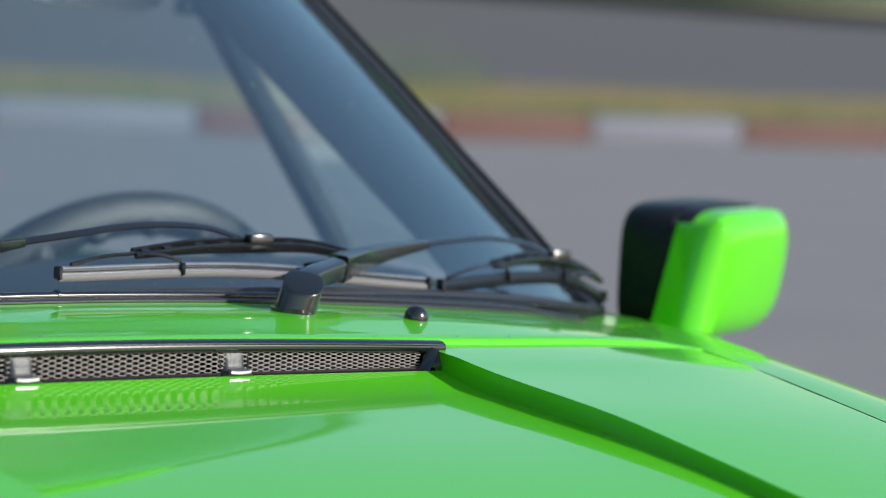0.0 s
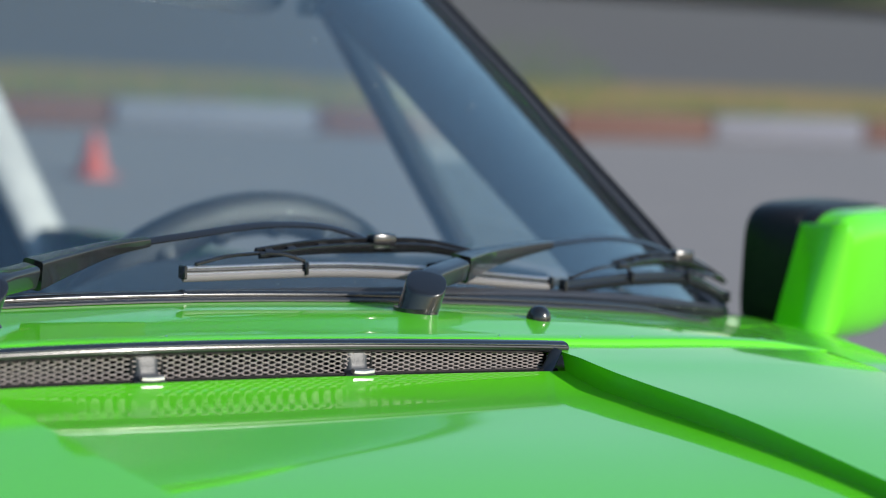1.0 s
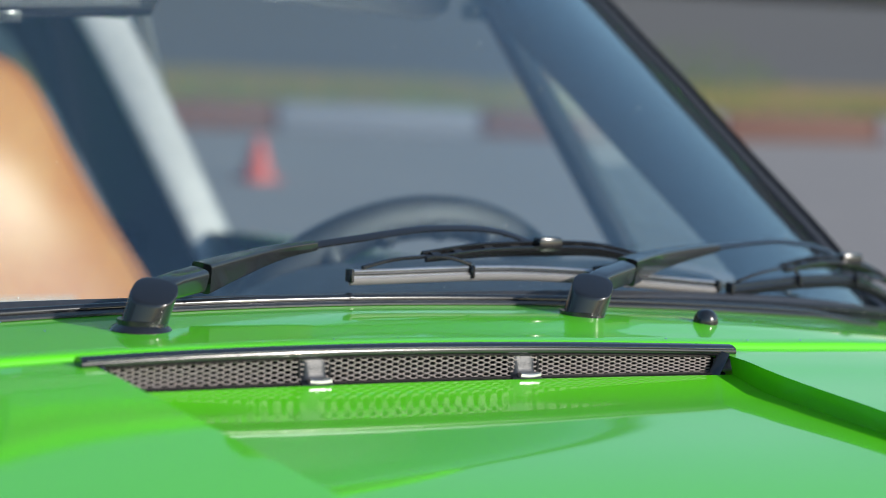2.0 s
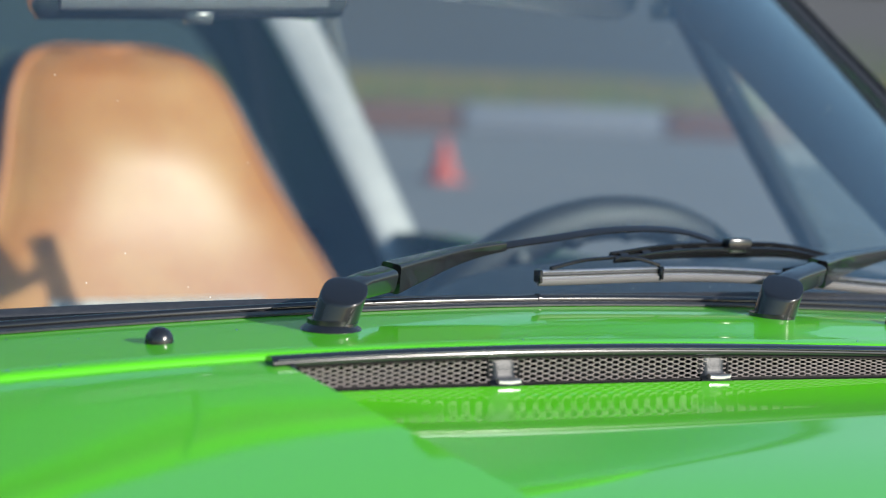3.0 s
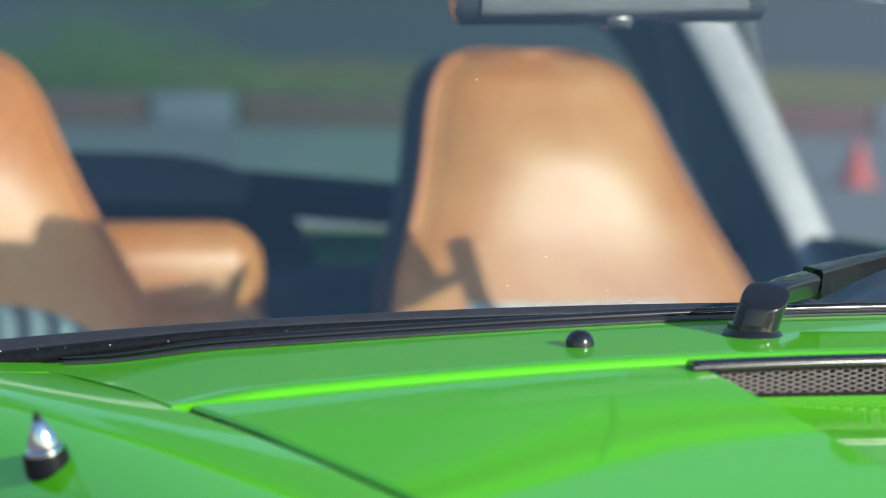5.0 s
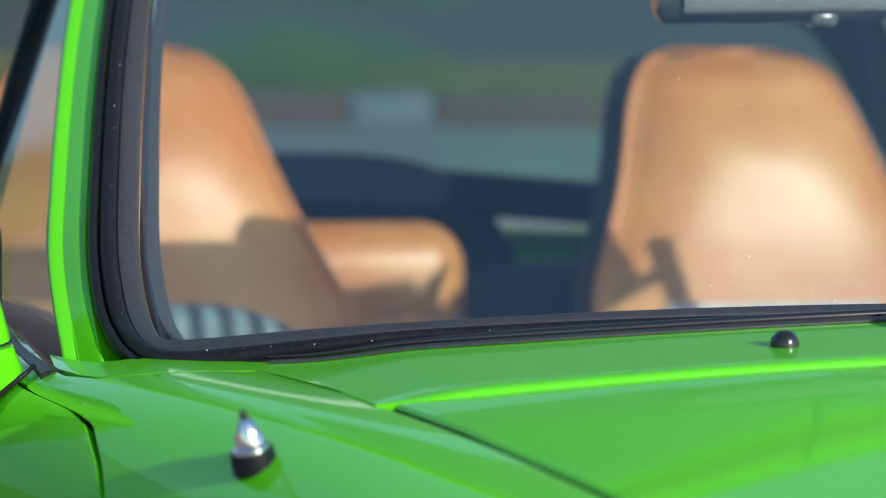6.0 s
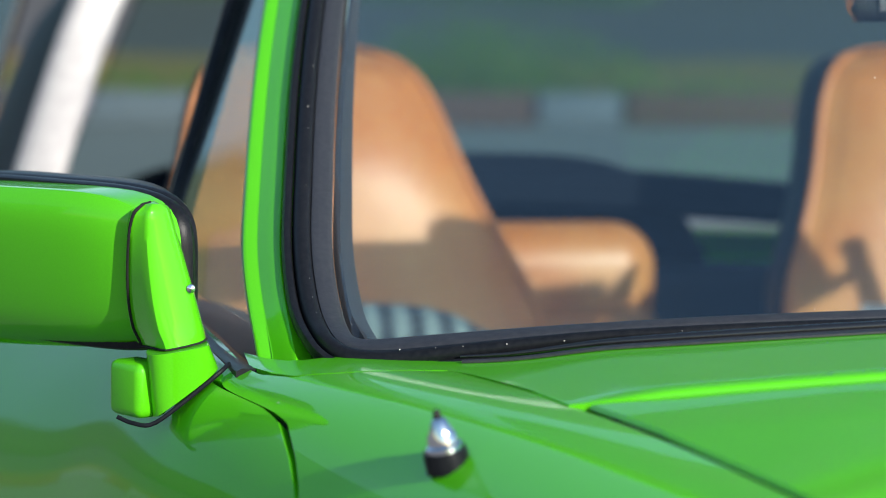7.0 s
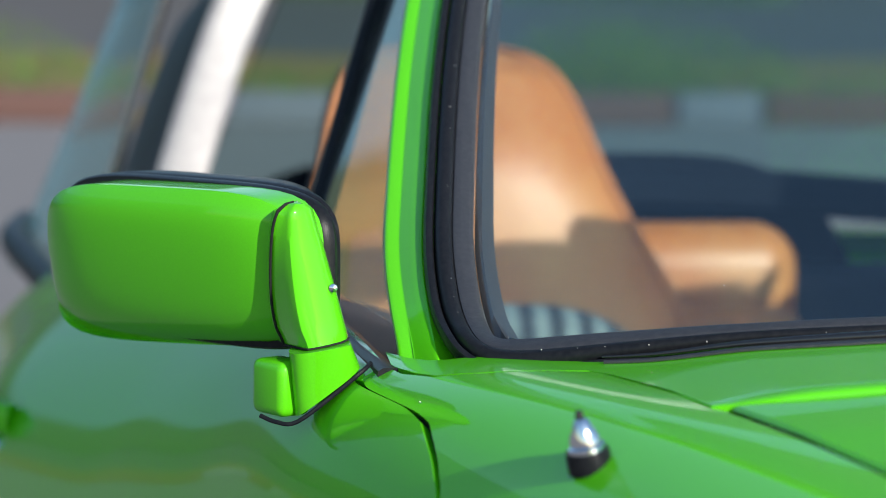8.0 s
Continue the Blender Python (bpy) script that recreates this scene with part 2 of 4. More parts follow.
def build_distance():
    tagged(part("backdrop_wall", block((2400, 0.6, 2.6), (400, 430, 8.14 + 1.28), 0.05, 1), WALL), "low pale concrete wall far across the road", "wall", kind="structure")

    def slope(u, v):
        az = -70 + 150 * u
        base = lerp([-70, -6, 0, 13, 22, 80], [430, 300, 90, 85, 434, 440], az)
        rise = smooth([-70, -8, 0, 6, 22, 34, 80], [2.5, 2.5, 8, 14, 14, 2, 1], az, 5)
        r = base * (1 + 0.45 * v)
        h = 1.45 * base * math.tan(radians(rise))
        rough = 1 + (0.025 * noise.noise((az * 0.35, v * 3, 1)) + 0.012 * noise.noise((az * 1.3, v * 6, 4)))
        ground_z = 0.0220 * max(0, base - 60)
        return r * math.sin(radians(az)), r * math.cos(radians(az)), ground_z - 0.1 + h * v ** 0.85 * rough
    # unseen hills, added only for the teal they reflect in the car's flank
    def far_hills(u, v):
        az = -100 + 98 * u
        rise = 19 * min(1.0, 14 * (1 - u)) * (1 + 0.05 * noise.noise((az * 0.05, 3, 1)))
        r = 900 * (1 + 0.3 * v)
        return r * math.sin(radians(az)), r * math.cos(radians(az)), -1 + 1.3 * 900 * math.tan(radians(rise)) * v
    tagged(part("backdrop_hills", grid(far_hills, 80, 8), HAZE_TINT), "unseen hills added for the flank's reflection, haze put into their blue-green", "hillside", kind="structure")
    tagged(part("backdrop", grid(slope, 260, 20), HILL), "dark green wooded slope in the distance", "hillside", kind="structure")


build_ground()
build_kerb()
build_distance()
build_clumps("verge_weeds", "scattered green weeds along the kerb", [(-8 + 0.55 * k, 19 + 3 * random.random(), 0.5, 0.28, 90) for k in range(70)], 5)
build_clumps("low_bushes", "low dark green bushes on the verge", [(2.9, 22, 1.0, 0.75, 1500), (4.0, 24, 1.3, 0.7, 1500), (20.5, 27, 1.2, 0.9, 900), (-3.0, 25, 1.2, 0.6, 900)], 6)
build_cone()

# ---------------------------------------------------------------- the car
car = holder("sports_car")
tagged(car, "lime green classic open-top sports car with tan leather seats", "car")


def curve_k(y):
    return 0.03 + 0.09 / (1 + (min(y, 0) / 0.26) ** 2)


def settle(x, y):
    """The bonnet's rear edge sits a little low on one side."""
    a = min(1.0, max(0.0, (x + 0.30) / 0.50))
    b = min(1.0, max(0.0, (seam_x(min(y, 0.06)) - 0.015 - x) / 0.24))
    c = min(1.0, max(0.0, (0.10 - y) / 0.075)) * min(1.0, max(0.0, (y + 0.21) / 0.18))
    return -0.0066 * a * a * (3 - 2 * a) * b * b * (3 - 2 * b) * c * c * (3 - 2 * c)


def hood_z(x, y):
    """The bonnet and cowl, without the trough."""
    return settle(x, y) + 0.8835 + (0.115 * y - 0.03 * y * y if y < 0 else 0.01 * y) - curve_k(y) * x * x


def crease_y(x):
    return 0.020 + 0.15 * x * x


def seam_x(y):
    return 0.491 + 0.30 * y + 0.10 * y * y


def trough_x(y, side=1):
    return 0.2195 + 0.036 * y if side > 0 else 0.2205 + 0.074 * y


def trough_z(x, y):
    """The floor of the channel: it rises a little to the grille and falls away to the nose."""
    z = 0.8562 + 0.044 * y - 0.25 * max(0.0, -0.15 - y) ** 2 - 0.010 * x - 0.03 * x * x
    z += 0.0004 * math.exp(-(((y + 0.072) / 0.014) ** 2)) + 0.0056 * math.exp(-((y / 0.027) ** 2))
    return min(z, hood_z(x, y))


def build_hood():
    nx, cols = 40, []
    side_q = [0, 0.008, 0.03, 0.08, 0.16, 0.26, 0.36, 0.46, 0.56, 0.66, 0.76, 0.85, 0.92, 0.97, 0.992, 1.0]
    # columns: bonnet side, wall of the trough, floor, wall, bonnet side
    for q in side_q:
        cols.append(("side", -1, q))
    cols.append(("lip", -1, 0))
    for k in range(nx + 1):
        cols.append(("floor", 0, -1 + 2 * k / nx))
    cols.append(("lip", 1, 0))
    for q in side_q[::-1]:
        cols.append(("side", 1, q))
    ys = [0.0] + [-0.02 * k for k in range(1, 16)] + [-0.3 - 0.05 * k for k in range(1, 20)]

    def point(col, y):
        kind, s, q = col
        if kind == "floor":
            left, right = -trough_x(y, -1) - 0.0004, trough_x(y, 1) + 0.0004
            x = left + (right - left) * (q + 1) / 2
            return x, min(y, -0.004), trough_z(x, min(y, -0.004))
        outer = min(seam_x(y) if y < 0 else seam_x(y + 0.045), 0.52)
        inner = trough_x(y, s)
        if kind == "lip":
            x = s * inner
            return x, y, hood_z(x, y) - 0.0016
        x = s * (outer - 0.0028 + (inner + 0.0025 - outer) * q)
        yy = y
        if y == 0.0:
            yy = crease_y(x) - 0.0025
        return x, yy, hood_z(x, yy) - (0.002 if q == 0 else 0)
    bm = bmesh.new()
    vs = [[bm.verts.new(point(c, y)) for y in ys] for c in cols]
    fs = []
    for i in range(len(cols) - 1):
        for j in range(len(ys) - 1):
            fs.append(bm.faces.new((vs[i][j], vs[i + 1][j], vs[i + 1][j + 1], vs[i][j + 1])))
    bmesh.ops.recalc_face_normals(bm, faces=fs)
    return part("hood", bm, PAINT, car, "lime green bonnet with a sunken centre channel")


build_hood()


def seal_y(x):
    return 0.178 + 0.27 * x * x



# plan of the flanks, from the nose to the tail
YS = [-1.35, -1.15, -0.6, -0.2, 0.0, 0.1, 0.17, 0.30, 0.5, 0.8, 1.3, 1.9, 2.5, 2.9]
WIDE = [0.60, 0.66, 0.675, 0.668, 0.668, 0.676, 0.696, 0.752, 0.806, 0.90, 1.05, 1.10, 1.00, 0.83]
POWER = [2.4, 2.5, 2.6, 2.7, 2.9, 3.6, 4.6, 4.0, 3.0, 2.4, 2.2, 2.1, 2.1, 2.1]



# the seam between cowl and wing in plan
SEAM = [(0.511, 0.06), (0.517, 0.10), (0.535, 0.155), (0.550, 0.198), (0.556, 0.204), (0.585, 0.208), (0.618, 0.213), (0.645, 0.232), (0.662, 0.27), (0.669, 0.305)]


def inner_x(y):
    if y < 0.06:
        return seam_x(y)
    return lerp([p[1] for p in SEAM] + [0.32, 0.8, 1.3, 2.0, 2.9], [p[0] for p in SEAM] + [0.670, 0.70, 0.75, 0.80, 0.62], y)


SHAPE_X = [0.06, 0.20, 0.30, 0.5, 0.8, 1.3, 2.0, 2.9]
SHAPE_V = [0.510, 0.545, 0.566, 0.595, 0.63, 0.72, 0.84, 0.60]
SHAPE_Z = [0.853, 0.850, 0.8485, 0.845, 0.830, 0.782, 0.745, 0.62]


def shoulder(y):
    if y < 0.06:
        return seam_x(y), hood_z(seam_x(y), y) - 0.0008 + 0.03 * min(1, max(0, -0.35 - y) / 0.5)
    return lerp(SHAPE_X, SHAPE_V, y), lerp(SHAPE_X, SHAPE_Z, y)


wide_at = fair(lambda y: lerp(YS, WIDE, y), 0.07)
power_at = fair(lambda y: lerp(YS, POWER, y), 0.05)
shoulder_x = fair(lambda y: shoulder(y)[0], 0.06)
shoulder_z = fair(lambda y: shoulder(y)[1], 0.06)
SILL = 0.48


def body_z(x, y):
    """The height of the wing's skin over a place in the plan."""
    w, n, x0, z0 = wide_at(y), power_at(y), shoulder_x(y), shoulder_z(y)
    t = min(1.0, max(0.0, (abs(x) - x0) / (w - x0)))
    return SILL + (z0 - SILL) * (1 - t ** n) ** (1 / n)


def flank(side, y, q):
    """The side of the body: q runs from the inner edge over the shoulder to the sill."""
    w, n, x0, z0 = wide_at(y), power_at(y), shoulder_x(y), shoulder_z(y)
    edge = inner_x(y) + 0.0022
    if q < 0.8:
        start = math.asin(min(1.0, max(0.0, (edge - x0) / (w - x0))) ** (n / 2))
        a = max(start, math.pi / 2 * (q / 0.8) ** 1.15)
        t, c = math.sin(a) ** (2 / n), max(math.cos(a), 0) ** (2 / n)
        return side * (x0 + (w - x0) * t), y, SILL + (z0 - SILL) * c
    f = (q - 0.8) / 0.2
    return side * (w - 0.06 * f * f), y, SILL - 0.30 * f


def cowl_z(x, y):
    """The cowl: it runs from the bonnet's crown out on to the wing in a soft hollow."""
    a, b = hood_z(x, y), body_z(x, y)
    return (a + b + math.sqrt((a - b) ** 2 + 0.0026 ** 2)) / 2 - 0.0006 + 0.0038 * ease(0.525, 0.45, abs(x))


def build_cowl():
    def front(x):
        x = abs(x)
        if x < 0.515:
            return crease_y(x)
        return lerp([0.515] + [p[0] for p in SEAM[1:]], [0.06] + [p[1] for p in SEAM[1:]], x) + lerp([0.548, 0.56], [0.0, 0.0032], x)
    vals = [0, 0.012, 0.03, 0.05, 0.1, 0.2, 0.3, 0.4, 0.5, 0.6, 0.7, 0.8, 0.9, 1.0]

    def fn(u, v):
        x = -0.668 + 1.336 * u
        y0, y1 = front(x), max(seal_y(min(abs(x), 0.60)) + 0.004, front(x) + 0.05)
        y = y0 + (y1 - y0) * v
        # a rolled front edge that stands a little over the bonnet
        lift = 0.0038 * ease(0.525, 0.45, abs(x))
        z = cowl_z(x, y)
        if v == 0:
            z -= 0.0105 if abs(x) < 0.515 else 0.008
        elif v < 0.02:
            z, y = z - 0.65 * lift, y0
        elif v < 0.04:
            z, y = z - 0.22 * lift, y0 + 0.0012
        elif v < 0.06:
            z, y = z - 0.04 * lift, y0 + 0.0032
        return x, y, z
    bm = grid(lambda u, v: fn(u, vals[round(v * 13)]), 120, 13)
    return part("cowl_panel", bm, PAINT, car, "lime green panel under the windscreen")


build_cowl()


def gap_y(a):
    """The shut line between wing and door runs forward along the shoulder, then down."""
    return smooth([0.0, 0.265, 0.295, 0.308, 0.314, 0.318, 0.324, 0.340, 0.372, 0.42, 0.473, 0.55, 1.0], [0.304, 0.303, 0.298, 0.283, 0.250, 0.217, 0.194, 0.171, 0.156, 0.133, 0.112, 0.095, 0.07], a, 0.008)


@functools.lru_cache(maxsize=None)
def wing_end(q):
    return gap_y((min(q, 0.8) / 0.8) ** 1.15)


# rows over the shoulder, close together where the shut line runs along it
ROW_Q = [0.262 * k / 24 for k in range(24)] + [0.262 + 0.068 * k / 56 for k in range(56)] + [0.33 + 0.47 * k / 40 for k in range(40)] + [0.8 + 0.02 * k for k in range(11)]


@functools.lru_cache(maxsize=None)
def door_start(q):
    p, r = Vector(flank(1, wing_end(max(0.0, q - 0.002)), max(0.0, q - 0.002))), Vector(flank(1, wing_end(min(1.0, q + 0.002)), min(1.0, q + 0.002)))
    t = r - p
    across = math.sqrt(t.x * t.x + t.z * t.z)
    return wing_end(q) + 0.0036 * min(6.0, t.length / max(across, 1e-6))


def build_flanks():
    # columns close up towards the shut line, and the last folds inwards
    cols = [0.879 * k / 56 for k in range(56)] + [0.879 + 0.121 * k / 52 for k in range(53)]

    def fold(p, s, k):
        return (p[0] - s * 0.008 * k, p[1], p[2] - 0.008 * k)
    for s in (-1, 1):
        def wing(u, v):
            k, v = round(u * 110), ROW_Q[round(v * 130)]
            e = wing_end(v)
            y = -1.35 + (e + 1.35) * cols[min(k, 108)] - (0.0012 if k < 109 else 0.0)
            return fold(flank(s, y, v), s, 0.12 if k == 109 else 1.0 if k == 110 else 0)
        part("fender", grid(wing, 110, 130), PAINT, car, "glossy lime green front wing")

        def skin(u, v):
            k, v = round(u * 90), ROW_Q[round(v * 130)]
            e = door_start(v)
            if k < 2:
                return fold(flank(s, e, v), s, 1.0 if k == 0 else 0.12)
            return flank(s, e + 0.0012 + (1.406 - e) * ((k - 2) / 88) ** 1.7, v)
        door = part("door", grid(skin, 90, 130), PAINT, car, "lime green door skin reflecting the pale lot")
        # a pull handle with its lock button below the front end
        handle = part("handle", sweep(spline([(s * 0.966, 1.150, 0.6565), (s * 0.982, 1.160, 0.657), (s * 0.992, 1.19, 0.657), (s * 1.032, 1.32, 0.655), (s * 1.022, 1.34, 0.655)], 24), (0.010, 0.016), seg=12, power=3), PAINT, door, "lime green door pull handle")
        part("lock_button", lathe([(0.016, -0.006), (0.016, 0.012), (0.013, 0.016), (0.004, 0.017)], (s * 0.972, 1.175, 0.625), 16, Matrix.Rotation(radians(90 * s), 4, "Y")), CHROME, handle, "chrome lock button")
        part("rear_wing", grid(lambda u, v: flank(s, 1.412 + 1.45 * u, v), 40, 36), PAINT, car, "wide lime green rear wing")
        # dark shut lines behind the wing and beside the bonnet
        path = [Vector(flank(s, (wing_end(q) + door_start(q)) / 2, q)) - Vector((s * 0.009, 0, 0.009)) for q in ROW_Q[:-3]]
        part("shut_line", sweep(path, (0.0075, 0.0050), up=(0, 1, 0), seg=8), DARK, car)
        path = [(s * seam_x(y), y, hood_z(seam_x(y), y) - 0.0062) for y in [0.055 - 0.03 * k for k in range(44)]]
        part("shut_line", sweep(path, (0.0030, 0.0040), seg=6), DARK, car)
        path = spline([(s * x, y, (hood_z(x, y) if x < 0.52 else body_z(x, y)) - 0.0062) for x, y in SEAM], 40)
        part("shut_line", sweep(path, (0.0042, 0.0042), seg=6), DARK, car)


build_flanks()


def build_grille():
    g = holder("air_intake_grille", car)
    # frame: a bar above, ends and two bright dividers
    top = [(x, 0.006 + 0.10 * x * x, hood_z(x, 0.0) + 0.0005) for x in [-0.228 + 0.456 * k / 40 for k in range(41)]]
    part("top_bar", sweep(top, (0.007, 0.0042), seg=20, power=2.0), GLOSS_BLACK, g, "dark anodised bar along the grille top")
    # a metal bead added in place of the sun's glint on the bar
    edge = [(x, -0.0005 + 0.10 * x * x, hood_z(x, 0.0) + 0.0026) for x in [-0.226 + 0.452 * k / 40 for k in range(41)]]
    part("edge_glint", sweep(edge, (0.0011, 0.0008), seg=8), TRIM, g, "bright bead added as the glint along the grille top")
    low = [(x, 0.004, trough_z(x, -0.01) + 0.0005) for x in [-0.218 + 0.436 * k / 40 for k in range(41)]]
    part("bottom_bar", sweep(low, (0.003, 0.0016), seg=8), GLOSS_BLACK, g)
    for x in (-0.082, 0.064):
        lo, hi = trough_z(x, -0.005) + 0.0010, hood_z(x, 0) - 0.0026
        prof = [(d, lo + (hi - lo) * f) for d, f in ((0.0050, 1), (0.0038, 0.76), (0.0032, 0.56), (0.0028, 0.38), (0.0020, 0.22), (0.0002, 0.09), (-0.0035, 0.02), (-0.0050, -0.06))]

        def plate(u, v):
            q = -1 + 2 * u
            y, z = prof[round(v * 7)]
            half = 0.0086 + 0.0022 * abs(v - 0.45) ** 2 * 4
            return x + half * q, y + 0.004 * abs(q) ** 6, z - 0.0006 * abs(q) ** 6
        part("divider", grid(plate, 14, 7), WORN, g, "grey grille divider")
        # a bright piece added for the sky's glint on the upturned foot
        tip = [(x - 0.0070, -0.0022, lo + 0.0016), (x, -0.0028, lo + 0.0012), (x + 0.0070, -0.0022, lo + 0.0016)]
        part("divider_glint", sweep(spline(tip, 8), (0.0026, 0.0016), seg=10, power=3), ALLOY, g, "bright metal piece added as the glint on the divider's foot")
        for d in (-1, 1):
            part("divider_shadow_gap", sweep([(x + d * 0.0104, 0.0055, hood_z(x, 0) - 0.004), (x + d * 0.0100, 0.0045, lo + 0.003)], (0.0012, 0.0012), seg=6), DARK, g)
    for s in (-1, 1):
        sag = settle(s * 0.21, 0)
        path = [(s * 0.2175, 0.003, 0.878 + sag), (s * 0.2125, 0.002, 0.870 + sag), (s * 0.207, 0.001, 0.8620 + sag)]
        part("end_piece", sweep(path, (0.0040, 0.0012), up=(-s * 0.8, -0.6, 0), seg=8, power=3), GLOSS_BLACK, g)
    part("backing", grid(lambda u, v: (-0.222 + 0.444 * u, 0.022, 0.838 + 0.040 * v - 0.10 * (-0.222 + 0.444 * u) ** 2), 12, 2, 0.002), DARK, g)
    for xa, xb in ((-0.212, -0.084), (-0.080, 0.063), (0.066, 0.211)):
        bm = bmesh.new()
        # strands that swing up and down against one another and meet: long six-sided holes
        pitch, strands = 0.0086, 10
        steps = int((xb - xa) / pitch * 4)
        for r in range(strands):
            path = []
            for k in range(steps + 1):
                x = xa + k * pitch / 4
                lo, hi = trough_z(x, -0.01) + 0.0006, hood_z(x, 0) - 0.0040
                gap = (hi - lo) / (strands - 0.5)
                swing = (1 if (k // 2 + r) % 2 else -1) * 0.40 * gap
                path.append((x + (0.0003 if k % 2 else -0.0003), 0.0045 + 0.10 * x * x + 0.0004 * (1 if swing > 0 else -1), lo + gap * (r + 0.35) + swing))
            sweep(path, (0.0007, 0.00042), seg=4, power=4, bm=bm)
        part("wire_mesh", bm, MESH, g, "dull metal expanded mesh")


build_grille()


# the windscreen's side edge, from its foot to the roof
EDGE = [(0.604, 0.288, 0.8525), (0.6085, 0.333, 0.866), (0.6092, 0.388, 0.900), (0.6028, 0.449, 0.940), (0.5952, 0.509, 0.980), (0.5868, 0.565, 1.020), (0.5765, 0.624, 1.060), (0.5600, 0.706, 1.118), (0.541, 0.80, 1.186)]
EDGE_LINE = spline(EDGE, 40)
# the pane itself follows the edge without the curl at its foot
PANE = [np.polyfit([k / 40 for k in range(41)], [p[a] for p in EDGE_LINE], 3) for a in range(3)]


def pillar(s, k):
    p = EDGE_LINE[k]
    return Vector((s * p.x, p.y, p.z))


def glass_point(u, v):
    """The curved windscreen: u across, v up."""
    k = v * 40
    i = min(int(k), 39)
    return bowed(pillar(1, i).lerp(pillar(1, i + 1), k - i), u, v)


def pane_point(u, v):
    return bowed(Vector([float(np.polyval(c, v)) for c in PANE]), u, v)


def bowed(p, u, v):
    q = -1 + 2 * u
    bow = 0.105 + 0.030 * v
    rise = 0.0365 * (1 - v) + 0.03 * v
    f = 1 - abs(q) ** 2.9
    return Vector((p.x * q, p.y - bow * f, p.z + rise * f))


def build_windscreen():
    w = holder("windscreen", car)
    bm = grid(lambda u, v: pane_point(0.004 + 0.992 * u, 0.004 + 0.992 * v), 110, 60, 0.004)
    pane = part("glass", bm, GLASS, w, "lightly green-tinted curved windscreen glass")
    pane.visible_shadow = False
    rim = [glass_point(k / 240, 0) for k in range(240)] + [glass_point(1, k / 130) for k in range(130)]
    rim += [glass_point(1 - k / 240, 1) for k in range(240)] + [glass_point(0, 1 - k / 130) for k in range(130)]
    # round the corners of the rubber
    for _ in range(22):
        rim = [(rim[i - 1] + rim[i] * 2 + rim[(i + 1) % len(rim)]) / 4 for i in range(len(rim))]
    n = len(rim)
    ways = [(rim[(i + 1) % n] - rim[i - 1]).normalized().cross(Vector((0, -0.64, 0.77))) for i in range(n)]

    def moulding(name, prof, mat, label=""):
        # rows of how far out from the glass edge and how far proud of it; slim along the foot, broad up the sides
        def at(u, v):
            i = round(u * n) % n
            o, h = prof[round(v * (len(prof) - 1))]
            p = rim[i]
            broad = 0.66 + (0.34 if p.x < 0 else -0.12) * ease(0.44, 0.59, abs(p.x))
            return p + ways[i] * o * broad + Vector((0, -0.64, 0.77)) * h * (0.8 + 0.2 * broad)
        part(name, grid(at, n, len(prof) - 1, cyclic=True), mat, w, label)
    # the lip's grey includes the sheen that the seal's sides catch
    moulding("seal_lip", [(-0.0030, -0.001), (-0.0026, 0.0020), (-0.0012, 0.0036), (0.0010, 0.0044), (0.0060, 0.0053), (0.0105, 0.0058), (0.0118, 0.0053), (0.0124, 0.0040), (0.0124, 0.0010)], WORN, "worn inner lip of the seal with its sheen painted in as grey")
    moulding("seal", [(0.0122, 0.0010), (0.0124, 0.0052), (0.0136, 0.0070), (0.0160, 0.0082), (0.0190, 0.0085), (0.0215, 0.0076), (0.0235, 0.0056), (0.0243, 0.0030), (0.0243, -0.002)], RUBBER, "thick black rubber windscreen seal")
    moulding("seal_bead", [(0.0250, -0.002), (0.0251, 0.0030), (0.0262, 0.0046), (0.0282, 0.0050), (0.0302, 0.0042), (0.0313, 0.0022), (0.0315, -0.003)], RUBBER)
    out = [p + d * 0.0165 for p, d in zip(rim, ways)]

    def on_cowl(k, fore, lift):
        p = glass_point(k / 80, 0)
        x, y = p.x, p.y - fore
        return Vector((x, y, cowl_z(x, y) + 0.0006 + lift))

    def fade(s):
        return min(1.0, 0.25 + 6 * s, 0.25 + 6 * (1 - s))
    part("seal_skirt", sweep([on_cowl(4 + 0.9 * k, 0.031, 0.0003) for k in range(81)], lambda s: (0.0070 * fade(s), 0.0013), seg=10, power=3), WORN, w, "flat worn rubber skirt on the cowl")
    part("trim_strip", sweep([on_cowl(4 + 0.9 * k, 0.0222, 0.0022) for k in range(81)], lambda s: (0.0034 * fade(s), 0.0030 * fade(s)), seg=14, power=2.2), GLOSS_BLACK, w, "glossy black trim strip under the glass")
    part("trim_joint", sweep([on_cowl(k, 0.0220, 0.0024) for k in (41.7, 41.85)], (0.0043, 0.0038), seg=12, power=2.2), GLOSS_BLACK, w)
    # flecks of dirt on the rubber
    rnd = random.Random(21)
    # tiny chrome beads on the cowl, most of them along its crease
    bm = bmesh.new()
    for _ in range(34):
        x = rnd.uniform(-0.40, 0.45)
        y = crease_y(x) + (0.004 if rnd.random() < 0.6 else rnd.uniform(0.005, 0.13))
        bmesh.ops.create_icosphere(bm, subdivisions=1, radius=rnd.choice((0.0003, 0.0005, 0.0008)), matrix=Matrix.Translation((x, y, hood_z(x, y) + 0.0046)) @ Matrix.Diagonal((1.3, 1.3, 0.6, 1)))
    tagged(part("bright_beads", bm, CHROME, w), kind="stuff")
    bm = bmesh.new()
    for _ in range(120):
        i = rnd.randrange(n)
